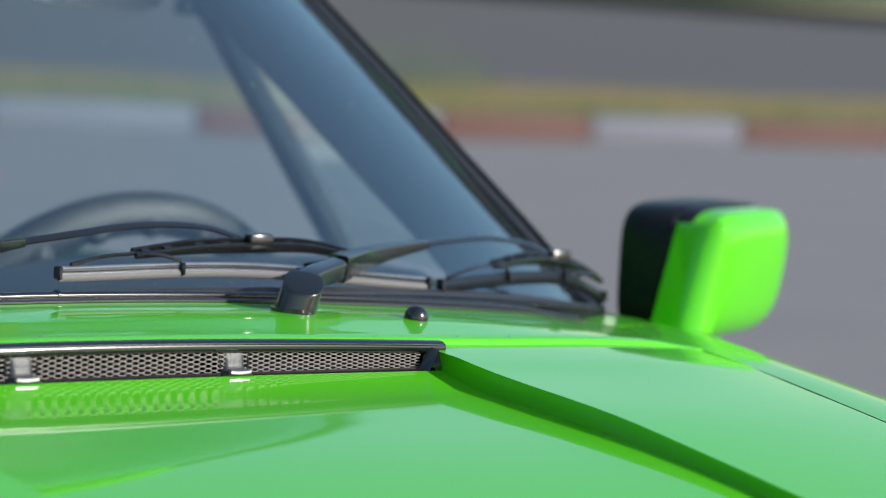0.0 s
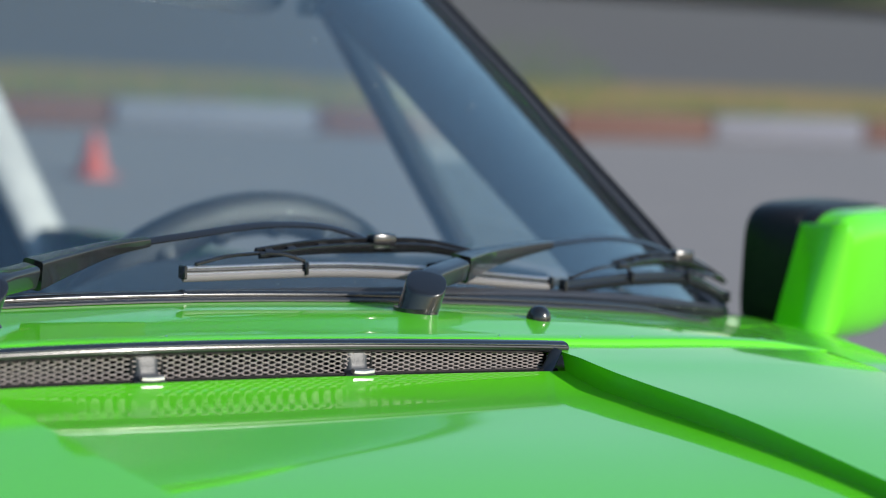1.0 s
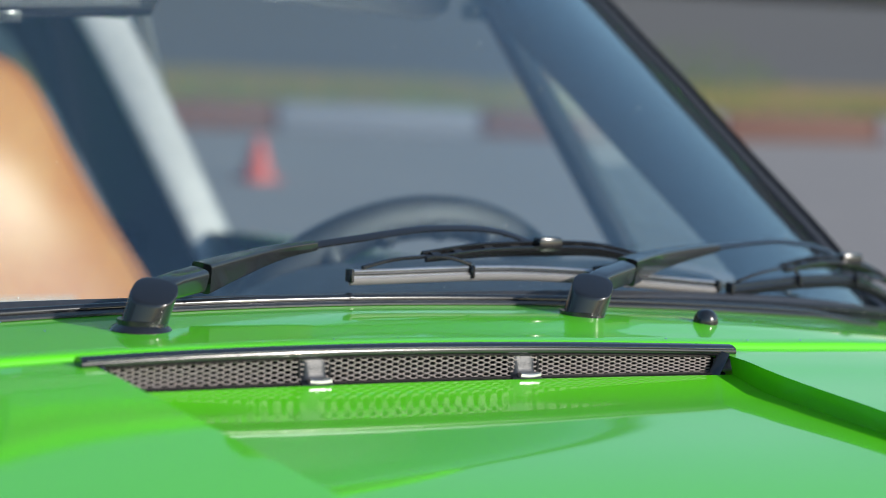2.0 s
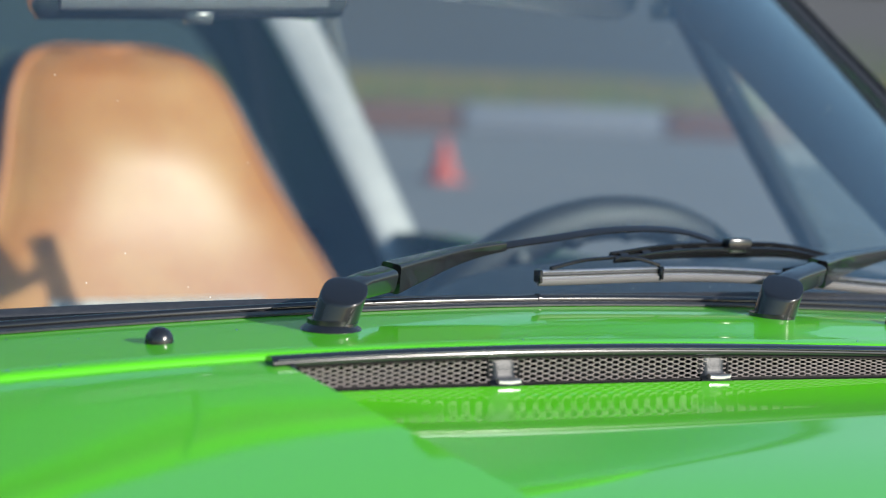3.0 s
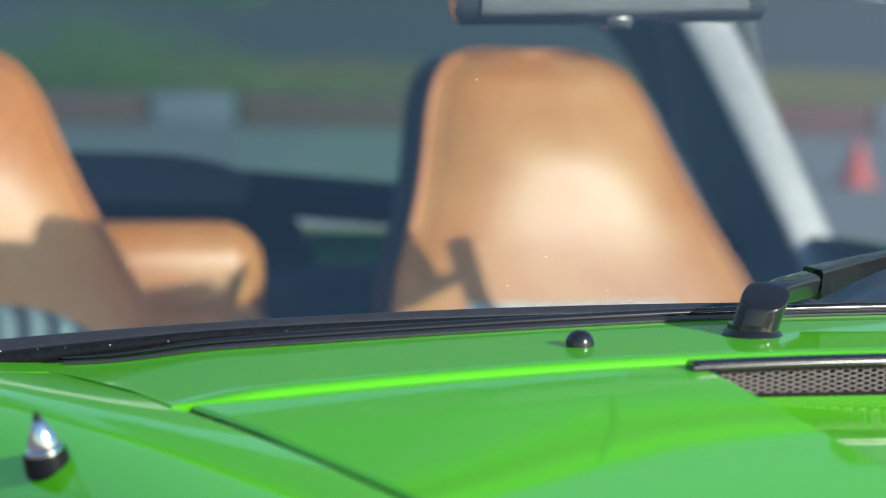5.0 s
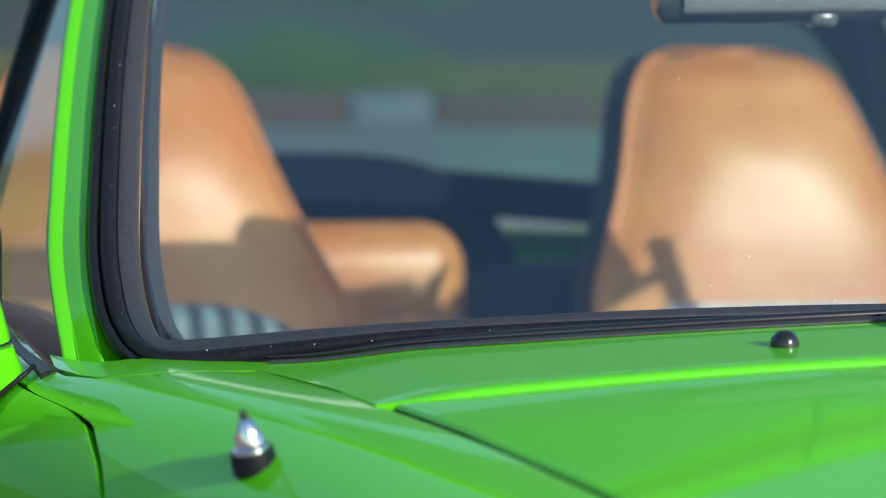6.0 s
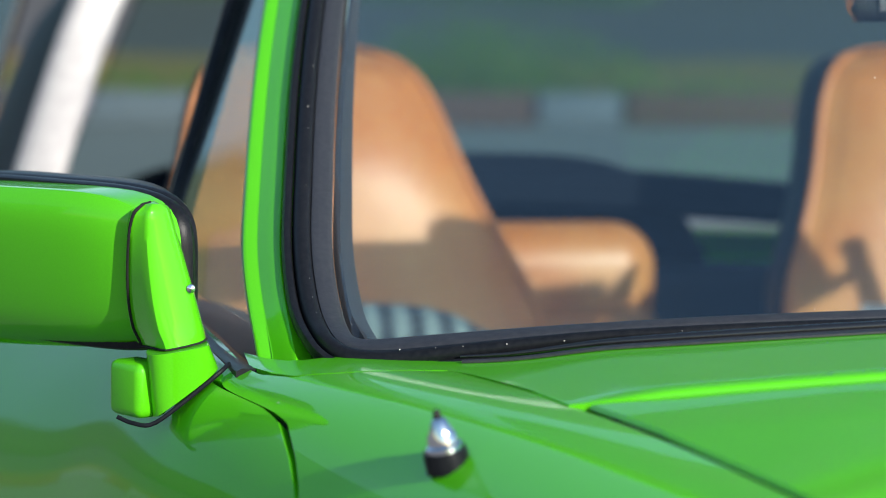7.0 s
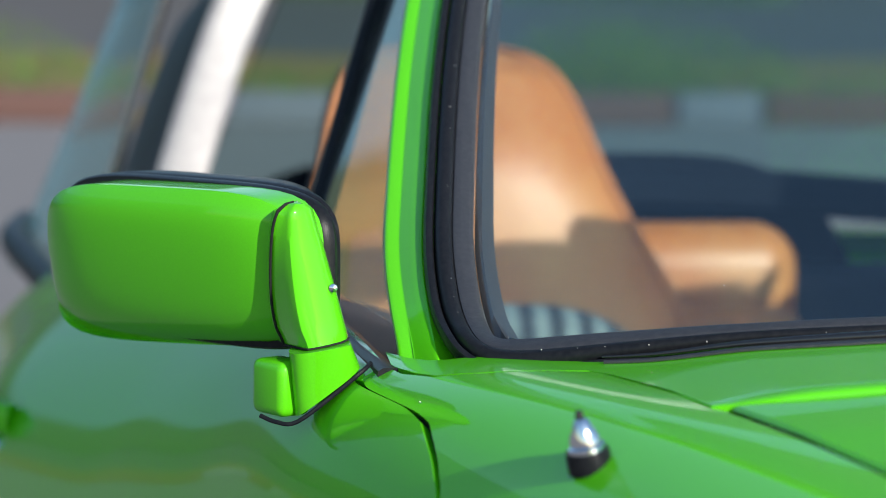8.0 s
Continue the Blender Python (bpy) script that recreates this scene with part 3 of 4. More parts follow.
        c = out[i] + Vector((0, -0.64, 0.77)) * 0.0080 + Vector((rnd.uniform(-1, 1), rnd.uniform(-1, 1), rnd.uniform(-1, 1))) * 0.0016
        bmesh.ops.create_icosphere(bm, subdivisions=1, radius=rnd.choice((0.0002, 0.0003, 0.0005)), matrix=Matrix.Translation(c))
    tagged(part("dust_flecks", bm, FLECK, w), kind="stuff")
    bm = bmesh.new()
    for _ in range(45):
        c = glass_point(rnd.uniform(0.04, 0.96), rnd.random() ** 2 * 0.9) + Vector((0, -0.0022, 0.0016))
        bmesh.ops.create_icosphere(bm, subdivisions=1, radius=rnd.choice((0.0003, 0.0004, 0.0006)), matrix=Matrix.Translation(c))
    tagged(part("glass_flecks", bm, FLECK, w), kind="stuff")


build_windscreen()


def build_pillars():
    for s in (-1, 1):
        def shell(u, v):
            p = pillar(s, round(u * 40))
            ring = [(0.022, 0.008, 0.0), (0.0300, 0.0035, 0.0), (0.0322, 0.0020, 0.0), (0.0335, 0.0035, 0.0), (0.0385, 0.0120, 0.0), (0.0440, 0.0225, 0.0), (0.0452, 0.0248, 0.0), (0.0460, 0.0252, 0.0), (0.0490, 0.0258, 0.0), (0.0530, 0.0272, 0.0), (0.0545, 0.0286, 0.0), (0.0552, 0.0320, 0.0), (0.0552, 0.042, 0.0), (0.0535, 0.06, -0.002), (0.050, 0.09, -0.006), (0.045, 0.13, -0.01)]
            k = v * (len(ring) - 1)
            i = min(int(k), len(ring) - 2)
            a = Vector(ring[i]).lerp(Vector(ring[i + 1]), k - i)
            foot = max(0.0, 1 - u / 0.16) ** 2
            curl = 0.010 * foot * (1 if 0.046 < a.x < 0.0525 else 0)
            inset = 0.015 if s > 0 else 0.0
            return p + Vector((s * (a.x + 0.002 * foot - curl - inset), a.y + 0.004, a.z - 0.016 * foot))
        part("windscreen_pillar", grid(shell, 40, 45, 0.003), PAINT, car, "slim lime green windscreen pillar")

        def trim(u, v):
            p = pillar(s, round(u * 40))
            depth = 0.095 + 0.072 * u
            x = p.x - s * (0.004 + 0.018 * v + 0.006 * math.sin(math.pi * v))
            return x, p.y + 0.006 + depth * v, p.z - 0.02 * v * (1 - u)
        part("pillar_trim", grid(trim, 40, 8, 0.006), VINYL, car, "black vinyl inner pillar trim")
        bar = [(s * 0.700, 0.79, 0.845), (s * 0.6348, 0.919, 1.05), (s * 0.609, 0.970, 1.13)]
        part("quarter_window_bar", sweep(spline(bar, 16), (0.013, 0.013), up=(0, 1, 0), seg=8, power=3), RUBBER, car, "black bar of the quarter window")

        def corner(u, v):
            # solid plate added for shade over the quarter glass, stepped down towards the bar
            top = 1.092 + 0.080 * ease(0.60, 0.48, u)
            return s * (0.573 + 0.036 * u), 0.875 + 0.095 * u, 1.075 + (top - 1.075) * v
        part("quarter_shade_plate", grid(corner, 24, 8, 0.008), RUBBER, car, "unseen black plate added over the quarter glass to shade the seat")

        def quarter(u, v):
            f = pillar(s, round(v * 36) + 2) + Vector((s * 0.056, 0.10, -0.006))
            b = Vector(bar[0]).lerp(Vector(bar[2]), v)
            f.x -= s * 0.014
            return f.lerp(b, u) + Vector((s * 0.010 * (1 - v) ** 1.3, 0, 0))
        q = part("quarter_window", grid(quarter, 4, 12, 0.003), GLASS, car)
        q.visible_shadow = False
        belt = [(s * (inner_x(y) + 0.004), y, smooth(SHAPE_X, SHAPE_Z, y, 0.02) - 0.014) for y in [0.290 + 0.1 * k for k in range(12)]]
        part("door_cap", grid(lambda u, v: (s * (inner_x(0.245 + 1.16 * u) + 0.003 - 0.075 * v), 0.245 + 1.16 * u, flank(s, 0.245 + 1.16 * u, 0)[2] - 0.004 - 0.012 * v), 30, 4, 0.004), VINYL, car)
        part("window_weatherstrip", sweep(belt, (0.008, 0.0045), seg=8, power=3), RUBBER, car, "black ribbed weatherstrip")


build_pillars()


def build_header():
    path = [glass_point(k / 40, 1.0) + Vector((0, 0.028, 0.012)) for k in range(41)]
    part("windscreen_header", sweep(path, (0.028, 0.020), up=(0, -0.6, 0.8), seg=12, power=3), PAINT, car, "lime green windscreen header rail")
    # unseen block added on the rail; its shadow makes the hump on the seat
    part("shade_block", block((0.10, 0.05, 0.052), (0.275, 0.700, 1.262), 0.012, 3), VINYL, car, "unseen black block added on the header rail to cast a hump of shade")
    # unseen visors added under the header; their drop sets the shade on the seats
    for xa, xb, drop in ((-0.47, -0.10, 0.098), (0.02, 0.50, 0.122)):
        def visor(u, v):
            x = xa + (xb - xa) * u
            p = glass_point(0.5 + x / 1.082, 1.0)
            round_off = 0.02 * (abs(2 * u - 1) ** 8) * v
            return x, p.y + 0.062 + 0.022 * v, p.z - 0.004 - (drop - round_off) * v
        part("shade_visor", grid(visor, 18, 8, 0.012), VINYL, car, "unseen black visor added to shade the lower part of a seat")
    part("header_trim", sweep([p + Vector((0, 0.02, -0.022)) for p in path[2:-2]], (0.045, 0.010), up=(0, -0.3, 0.95), seg=10, power=3), VINYL, car)


build_header()


def build_wiper(foot, knee, arm_pts, yoke_pts, blade_pts, rubber):
    w = holder("wiper", car)
    f = Vector(foot)
    part("spindle", lathe([(0.0190, -0.004), (0.0190, 0.0015), (0.0178, 0.003), (0.0150, 0.005), (0.0150, 0.008)], f), GLOSS_BLACK, w)
    # the hub: a squarish post whose top is cut off at a slant that faces forwards
    bm = bmesh.new()
    rings = []
    for lift, grow in ((0.002, 1.05), (0.006, 1.0), (0.30, 1.0), (0.31, 0.975), (0.33, 0.975), (0.34, 1.0), (0.88, 1.0), (0.955, 0.995), (0.99, 0.965), (1.0, 0.90), (1.0, 0.74)):
        ring = []
        for k in range(40):
            c, q = math.cos(2 * math.pi * k / 40), math.sin(2 * math.pi * k / 40)
            r = (abs(c) ** 2.6 + abs(q) ** 2.6) ** (-1 / 2.6)
            lx, ly = 0.0142 * r * c * grow, 0.0132 * r * q * grow
            top = 0.0252 + 0.50 * ly - 0.12 * lx
            h = lift if lift < 0.1 else top * lift
            ox, oy = lx * 0.87 + ly * 0.5, ly * 0.87 - lx * 0.5
            ring.append(bm.verts.new(f + Vector((ox + 0.30 * h, oy - 0.04 * h, h + (0.0003 if grow < 0.8 else 0)))))
        rings.append(ring)
    for ra, rb in zip(rings, rings[1:]):
        for k in range(40):
            bm.faces.new((ra[k], ra[(k + 1) % 40], rb[(k + 1) % 40], rb[k]))
    bm.faces.new(rings[0][::-1])
    bm.faces.new(rings[-1])
    part("hub", bm, GLOSS_BLACK, w, "angular satin black wiper hub")
    away = (Vector(arm_pts[0]) - Vector(knee)).normalized()
    neck = [f + Vector((0.012, 0.008, 0.0160)), f + Vector((0.024, 0.020, 0.0235)), Vector(knee) - away * 0.0005]
    part("neck", sweep(spline(neck, 8), lambda s: (0.0074, 0.0062 + 0.0014 * s), up=(0, -0.3, 1), seg=20, power=4.5), GLOSS_BLACK, w, "hinged neck of the wiper arm")
    part("hinge", sweep([Vector(knee) - away * 0.003, Vector(arm_pts[0]) + away * 0.004], (0.0040, 0.0052), up=(0, -0.3, 1), seg=10, power=3), DARK, w)
    a = spline(arm_pts, 40)
    k = 16
    part("arm", sweep(a[:k + 1], lambda s: (0.0074 - 0.0036 * s, 0.0098 - 0.0068 * s), up=(0, -0.15, 1), seg=24, power=8), GLOSS_BLACK, w, "tapered satin black wiper arm")
    part("spring_strip", sweep(a[k - 1:], lambda s: (0.0034, 0.0011), up=(0, -0.5, 0.85), seg=8, power=3), GLOSS_BLACK, w)
    part("pin", sweep([Vector(knee) + Vector((-0.006, -0.008, 0.0)), Vector(knee) + Vector((0.010, 0.010, 0.0))], (0.0035, 0.0035), seg=10), GLOSS_BLACK, w)
    y = spline(yoke_pts, 30)
    for d in (-0.0034, 0.0034):
        rail = [p + Vector((0, 0.85 * d, 0.5 * d)) for p in y]
        part("yoke_rail", sweep(rail, lambda s: (0.0013, 0.0020 + 0.0022 * math.sin(math.pi * s)), up=(0, -0.5, 0.85), seg=8, power=3.5), GLOSS_BLACK, w)
    for k in (1, 4, 8, 11, 19, 22, 26, 29):
        part("yoke_web", sweep([y[k], y[k + 1] if k < 30 else y[30]], (0.0035, 0.0018), up=(0, -0.5, 0.85), seg=6, power=4), GLOSS_BLACK, w)
    mid = y[15]
    part("clip", block((0.020, 0.010, 0.011), mid + Vector((0, -0.002, 0.003)), 0.002), GLOSS_BLACK, w)
    b = spline(blade_pts, 30)
    for end, i in ((y[0], 4), (y[-1], 26)):
        d = -1 if i == 4 else 1
        for j in (i - 3, i + 6 * (1 if i == 4 else -1)):
            j = max(0, min(30, j))
            claw = spline([end, end.lerp(b[j], 0.5) + Vector((0, -0.002, 0.003)), b[j] + Vector((0, 0, 0.002))], 8)
            part("claw", sweep(claw, (0.0016, 0.0014), seg=6), GLOSS_BLACK, w)
    # the sunlit wiper gets paler metal and rubber than the other one
    part("spline", sweep(b, (0.0013, 0.0007), up=(0, -0.5, 0.85), seg=8, power=4), ALLOY if rubber is LIT_RUBBER else TRIM, w, "bright metal strip of the blade")
    part("blade_carrier", sweep([p + Vector((0, -0.0002, -0.0022)) for p in b], (0.0016, 0.0013), up=(0, -0.5, 0.85), seg=8, power=4), GLOSS_BLACK, w)
    part("spline", sweep([p + Vector((0, -0.0010, -0.0040)) for p in b], (0.0012, 0.0005), up=(0, -0.5, 0.85), seg=8, power=4), ALLOY if rubber is LIT_RUBBER else TRIM, w)
    part("rubber", sweep([p + Vector((0, -0.0012, -0.0072)) for p in b], (0.0014, 0.0025), up=(0, -0.5, 0.85), seg=8, power=3), rubber, w)
    for i in (0, 10, 20, 30):
        p = b[i]
        part("retainer", block((0.003, 0.0085, 0.009), p + Vector((0, -0.0005, -0.003)), 0.0008, 1), GLOSS_BLACK, w)
    return w


build_wiper((-0.1545, 0.090, 0.8830), (-0.0950, 0.1385, 0.9085),
            [(-0.0895, 0.1450, 0.9085), (-0.050, 0.170, 0.9140), (-0.005, 0.193, 0.9200), (0.058, 0.202, 0.927), (0.117, 0.212, 0.932), (0.172, 0.217, 0.930), (0.211, 0.211, 0.919)],
            [(0.100, 0.190, 0.915), (0.151, 0.199, 0.918), (0.211, 0.207, 0.918), (0.264, 0.215, 0.9155), (0.319, 0.215, 0.905)],
            [(0.033, 0.173, 0.908), (0.186, 0.187, 0.907), (0.368, 0.211, 0.891)], LIT_RUBBER)
build_wiper((0.1745, 0.105, 0.8790), (0.2450, 0.1565, 0.9060),
            [(0.2515, 0.1640, 0.9055), (0.300, 0.198, 0.9090), (0.365, 0.233, 0.912), (0.431, 0.262, 0.914), (0.488, 0.284, 0.913), (0.538, 0.294, 0.905), (0.560, 0.290, 0.894)],
            [(0.460, 0.248, 0.896), (0.510, 0.268, 0.898), (0.560, 0.288, 0.894), (0.590, 0.296, 0.887), (0.616, 0.297, 0.876)],
            [(0.380, 0.210, 0.889), (0.475, 0.247, 0.889), (0.559, 0.277, 0.884), (0.602, 0.276, 0.868)], RUBBER)


def build_jets():
    for x in (-0.265, 0.266):
        z = hood_z(x, 0.088) + 0.002
        bm = lathe([(0.0084, 0), (0.0086, 0.0025), (0.0078, 0.006), (0.0058, 0.0088), (0.003, 0.0103), (0.0008, 0.0106)], (0, 0, 0), 20)
        ob = part("washer_jet", bm, GLOSS_BLACK, car, "small domed black washer nozzle")
        ob.location = (x, 0.088, z)


build_jets()


def build_mirror(s, shift=(0, 0, 0), wide=1.0, tall=1.0):
    m = holder("door_mirror", car, shift)
    m.scale = (wide, 1, tall)
    y0 = 0.31

    toe, mid, half, deep = (radians(44), Vector((0.8195, 0.4014, 0.8898)), 0.121, 0.0) if s < 0 else (radians(24), Vector((0.8125, 0.356, 0.892)), 0.0855, 0.018)

    def place(a, d, c):
        # a: outwards along the glass, d: backwards, c: up
        return Vector((s * (mid.x + a * math.cos(toe) - d * math.sin(toe)), mid.y + a * math.sin(toe) + d * math.cos(toe), mid.z + c))

    def outline(u, grow, p=4.6):
        c, q = math.cos(2 * math.pi * u), math.sin(2 * math.pi * u)
        k = (abs(c) ** p + abs(q) ** p) ** (-1 / p) * grow
        return half * k * c, 0.0542 * k * q

    def shell(u, v):
        # a cushion-shaped front that leans over a little, then short sides
        r, back = min(1.0, v / 0.62), max(0.0, (v - 0.62) / 0.38)
        a, c = outline(u, r * (1 + 0.02 * back))
        c *= 1 + ((0.15 if c < 0 else -0.04) * a / half if s < 0 else 0)
        if s < 0 and a > 0:
            # the outer edge stands upright though the front leans
            a -= 0.27 * c * a / half
        front = 0.012 * r ** 6 - (0.35 if s < 0 else 0.14) * c + 1.8 * c * c + 0.4 * a * a
        return place(a, front + (0.036 - front) * back, c)
    part("shell", grid(shell, 72, 34, cyclic=True), PAINT, m, "lime green rectangular mirror housing")

    def rim(u, v):
        prof = [(0.95, 0.030), (1.030, 0.031), (1.052, 0.034), (1.058, 0.038), (1.040, 0.042), (1.030, 0.044), (1.048, 0.047), (1.056, 0.052), (1.050, 0.072), (1.02, 0.078), (0.9, 0.080), (0.0, 0.080)]
        f, d = prof[round(v * 11)]
        d += deep if d > 0.05 else 0
        a, c = outline(u, f if d > 0.044 else f - 0.012)
        # the inner side draws in towards the glass
        return place(a * (1 - (10 if s < 0 else 1) * max(0.0, d - 0.044)) if a < 0 else a, d, (c if c > 0 or s > 0 else 0.95 * c) + 0.0012)
    part("rim", grid(rim, 72, 11, cyclic=True), RUBBER, m, "black rubber mirror rim")
    # the fairing that carries the housing
    zs = [0.846, 0.858, 0.875, 0.892, 0.910, 0.925, 0.935, 0.940, 0.9415]
    left = [0.7335, 0.7400, 0.7430, 0.7440, 0.7440, 0.7430, 0.7405, 0.735, 0.729]
    right = [0.6935, 0.6965, 0.7010, 0.7055, 0.7105, 0.7148, 0.7178, 0.7200, 0.7235]

    def fairing(u, v):
        z = lerp(range(9), zs, v * 8)
        a, b = smooth(range(9), left, v * 8, 0.6), smooth(range(9), right, v * 8, 0.6)
        # from the housing round the ridge to the inner face and back
        prof = [(-0.10, 0.0400), (0.0, 0.0215), (0.08, 0.0170), (0.20, 0.0095), (0.28, 0.0040), (0.34, 0.0014), (0.42, 0.0010), (0.65, 0.0036), (0.87, 0.0090), (0.96, 0.0150), (1.0, 0.0240), (0.97, 0.050), (0.0, 0.050)]
        f, d = prof[round(u * 13) % 13]
        low = 0.0065 * (1 - v) * f
        # the flank follows the leaning front of the housing
        d += (0.35 if s < 0 else 0.14) * (0.892 - z) * max(0.0, 1 - f / 0.3)
        tip = max(0.0, (v - 0.7) / 0.3) ** 2
        return s * (a + (b - a) * f), y0 + d + 0.012 * tip, z + low - 0.004 * tip * abs(f - 0.3) - 0.30 * tip * max(0.0, d - 0.006)
    bm = grid(fairing, 13, 24, cyclic=True)
    bmesh.ops.holes_fill(bm, edges=[e for e in bm.edges if e.is_boundary], sides=20)
    part("arm", bm, PAINT, m, "lime green mirror arm fairing")
    seam = [Vector(fairing(1 / 13, k / 24)) + Vector((s * 0.0004, -0.0006, 0)) for k in range(25)]
    part("seam", sweep(seam, (0.0009, 0.0012), seg=6), DARK, m)
    part("seam", sweep([Vector(fairing(k / 13, 0.0)) + Vector((0, 0.0004, -0.0006)) for k in range(1, 11)], (0.0012, 0.0008), seg=6), DARK, m)
    bm = bmesh.new()
    rings = []
    for f in (0, 0.25, 0.5, 0.75, 1.0):
        left = Vector((0.7325, 0, 0.8450)).lerp(Vector((0.7285, 0, 0.8030)), f)
        right = Vector((0.6930, 0, 0.8510)).lerp(Vector((0.6865, 0, 0.8350)), f)
        mid, half = (left + right) / 2, (left - right) / 2
        ring = []
        for k in range(24):
            c, q = math.cos(2 * math.pi * k / 24), math.sin(2 * math.pi * k / 24)
            p = mid + half * math.copysign(abs(c) ** 0.66, c)
            ring.append(bm.verts.new((s * p.x, y0 + 0.010 + 0.006 * f + 0.019 * math.copysign(abs(q) ** 0.66, q), p.z)))
        rings.append(ring)
    for ra, rb in zip(rings, rings[1:]):
        for k in range(24):
            bm.faces.new((ra[k], ra[(k + 1) % 24], rb[(k + 1) % 24], rb[k]))
    bm.faces.new(rings[0])
    bm.faces.new(rings[-1])
    part("foot", bm, PAINT, m)
    part("bracket", block((0.034, 0.026, 0.036), (s * 0.7365, y0 + 0.024, 0.8205), 0.006, 4, turn=Matrix.Rotation(radians(55 * s), 4, "Z")), PAINT, m)
    gasket = spline([(s * 0.7505, y0 + 0.008, 0.8040), (s * 0.7410, y0 + 0.001, 0.8012), (s * 0.7285, y0 - 0.004, 0.8015), (s * 0.708, y0 - 0.003, 0.816), (s * 0.6865, y0 - 0.001, 0.8335), (s * 0.680, y0 + 0.008, 0.838)], 24)
    part("gasket", sweep(gasket, (0.0015, 0.0012), up=(0, -1, 0.3), seg=8), RUBBER, m)
    if s < 0:
        part("screw", lathe([(0.0028, 0), (0.0028, 0.003), (0.001, 0.004)], (s * 0.7045, y0 + 0.012, 0.886), 10, Matrix.Rotation(radians(90), 4, "X")), CHROME, m)


build_mirror(-1)
build_mirror(1, (-0.018, -0.010, 0.873 - 0.894 * 1.07), 1.07, 1.07)


def build_antenna():
    a = holder("antenna_base", car, (-0.5885, 0.002, 0.8345))
    a.scale = (0.85, 0.85, 0.79)
    a.rotation_euler = (radians(6), radians(-14), 0)
    part("foot", lathe([(0.0140, -0.006), (0.0140, 0.004), (0.0132, 0.0085)], (0, 0, 0)), RUBBER, a)
    part("cone", lathe([(0.0122, 0.008), (0.0118, 0.0112), (0.0098, 0.013), (0.0092, 0.018), (0.0062, 0.024), (0.005, 0.028), (0.003, 0.030)], (0, 0, 0)), CHROME, a, "stepped chrome antenna cone")
    part("tip", lathe([(0.0026, 0.029), (0.0030, 0.031), (0.002, 0.035), (0.0006, 0.036)], (0, 0, 0), 12), GLOSS_BLACK, a)


build_antenna()


# ---------------------------------------------------------------- cabin
def build_seat(cx, low):
    st = holder("bucket_seat", car, (0, 0, -low))
    zs = [1.014, 1.0125, 1.0065, 0.998, 0.985, 0.965, 0.93, 0.88, 0.82, 0.76, 0.70, 0.60, 0.45]
    hw = [0.035, 0.065, 0.095, 0.1135, 0.1285, 0.1415, 0.1555, 0.1700, 0.1915, 0.2185, 0.2440, 0.258, 0.258]
    rows = spline([(w, 0, z) for w, z in zip(hw, zs)], 96)

    def front(u, v):
        q = -1 + 2 * u
        w, _, z = rows[round(v * 96)]
        y = 1.84 - (1.01 - z) * 0.46 + 0.026 * abs(q) ** 4 + 0.034 * max(0.0, (z - 0.975) / 0.039) ** 2
        y -= 0.022 * math.exp(-((z - 0.89) / 0.08) ** 2) * (1 - q * q)
        # the stitched seam of the border
        inset = min((1 - abs(q)) * w, (1.014 - z) * 1.15)
        y += 0.0022 * math.exp(-(((inset - 0.019) / 0.0035) ** 2))
        return cx + 0.088 * (1.01 - z) + w * q, y, z
    part("backrest", grid(front, 72, 96, 0.0), LEATHER, st, "sunlit tan leather seat front with a high headrest")

    def shell(u, v):
        q = math.pi * u
        w, _, z = rows[round(v * 96)]
        y = 1.895 - (1.01 - z) * 0.46
        c, d = math.cos(q), math.sin(q)
        return cx + 0.088 * (1.01 - z) - (w + 0.006 + 0.012 * d) * math.copysign(abs(c) ** 0.35, c), y - 0.020 + 0.12 * abs(d) ** 0.45, z + 0.002 - 0.01 * d
    part("back_shell", grid(shell, 24, 48), VINYL, st, "black seat back")
    edge = [front(0.0, 1 - k / 48) for k in range(48)] + [front(k / 6, 0.0) for k in range(7)] + [front(1.0, k / 48) for k in range(1, 49)]
    edge = [Vector(p) + Vector((0, -0.003, 0)) for p in edge]
    for _ in range(2):
        edge = [edge[0]] + [(edge[i - 1] + edge[i] * 2 + edge[i + 1]) / 4 for i in range(1, len(edge) - 1)] + [edge[-1]]
    part("piping", sweep(edge, (0.006, 0.006), up=(0, -1, 0), seg=8), PIPING, st)
    part("cushion", block((0.44, 0.50, 0.14), (cx, 1.52, 0.42), 0.05, 4), CLOTH, st, "pale cloth seat cushion")
    if cx > 0:
        part("insert", grid(lambda u, v: Vector(front(0.18 + 0.58 * u, 0.830 + 0.15 * v)) + Vector((0, -0.006, 0)), 16, 8), CLOTH, st, "pale cloth centre of the backrest")


build_seat(0.329, 0.010)
build_seat(-0.474, 0.017)


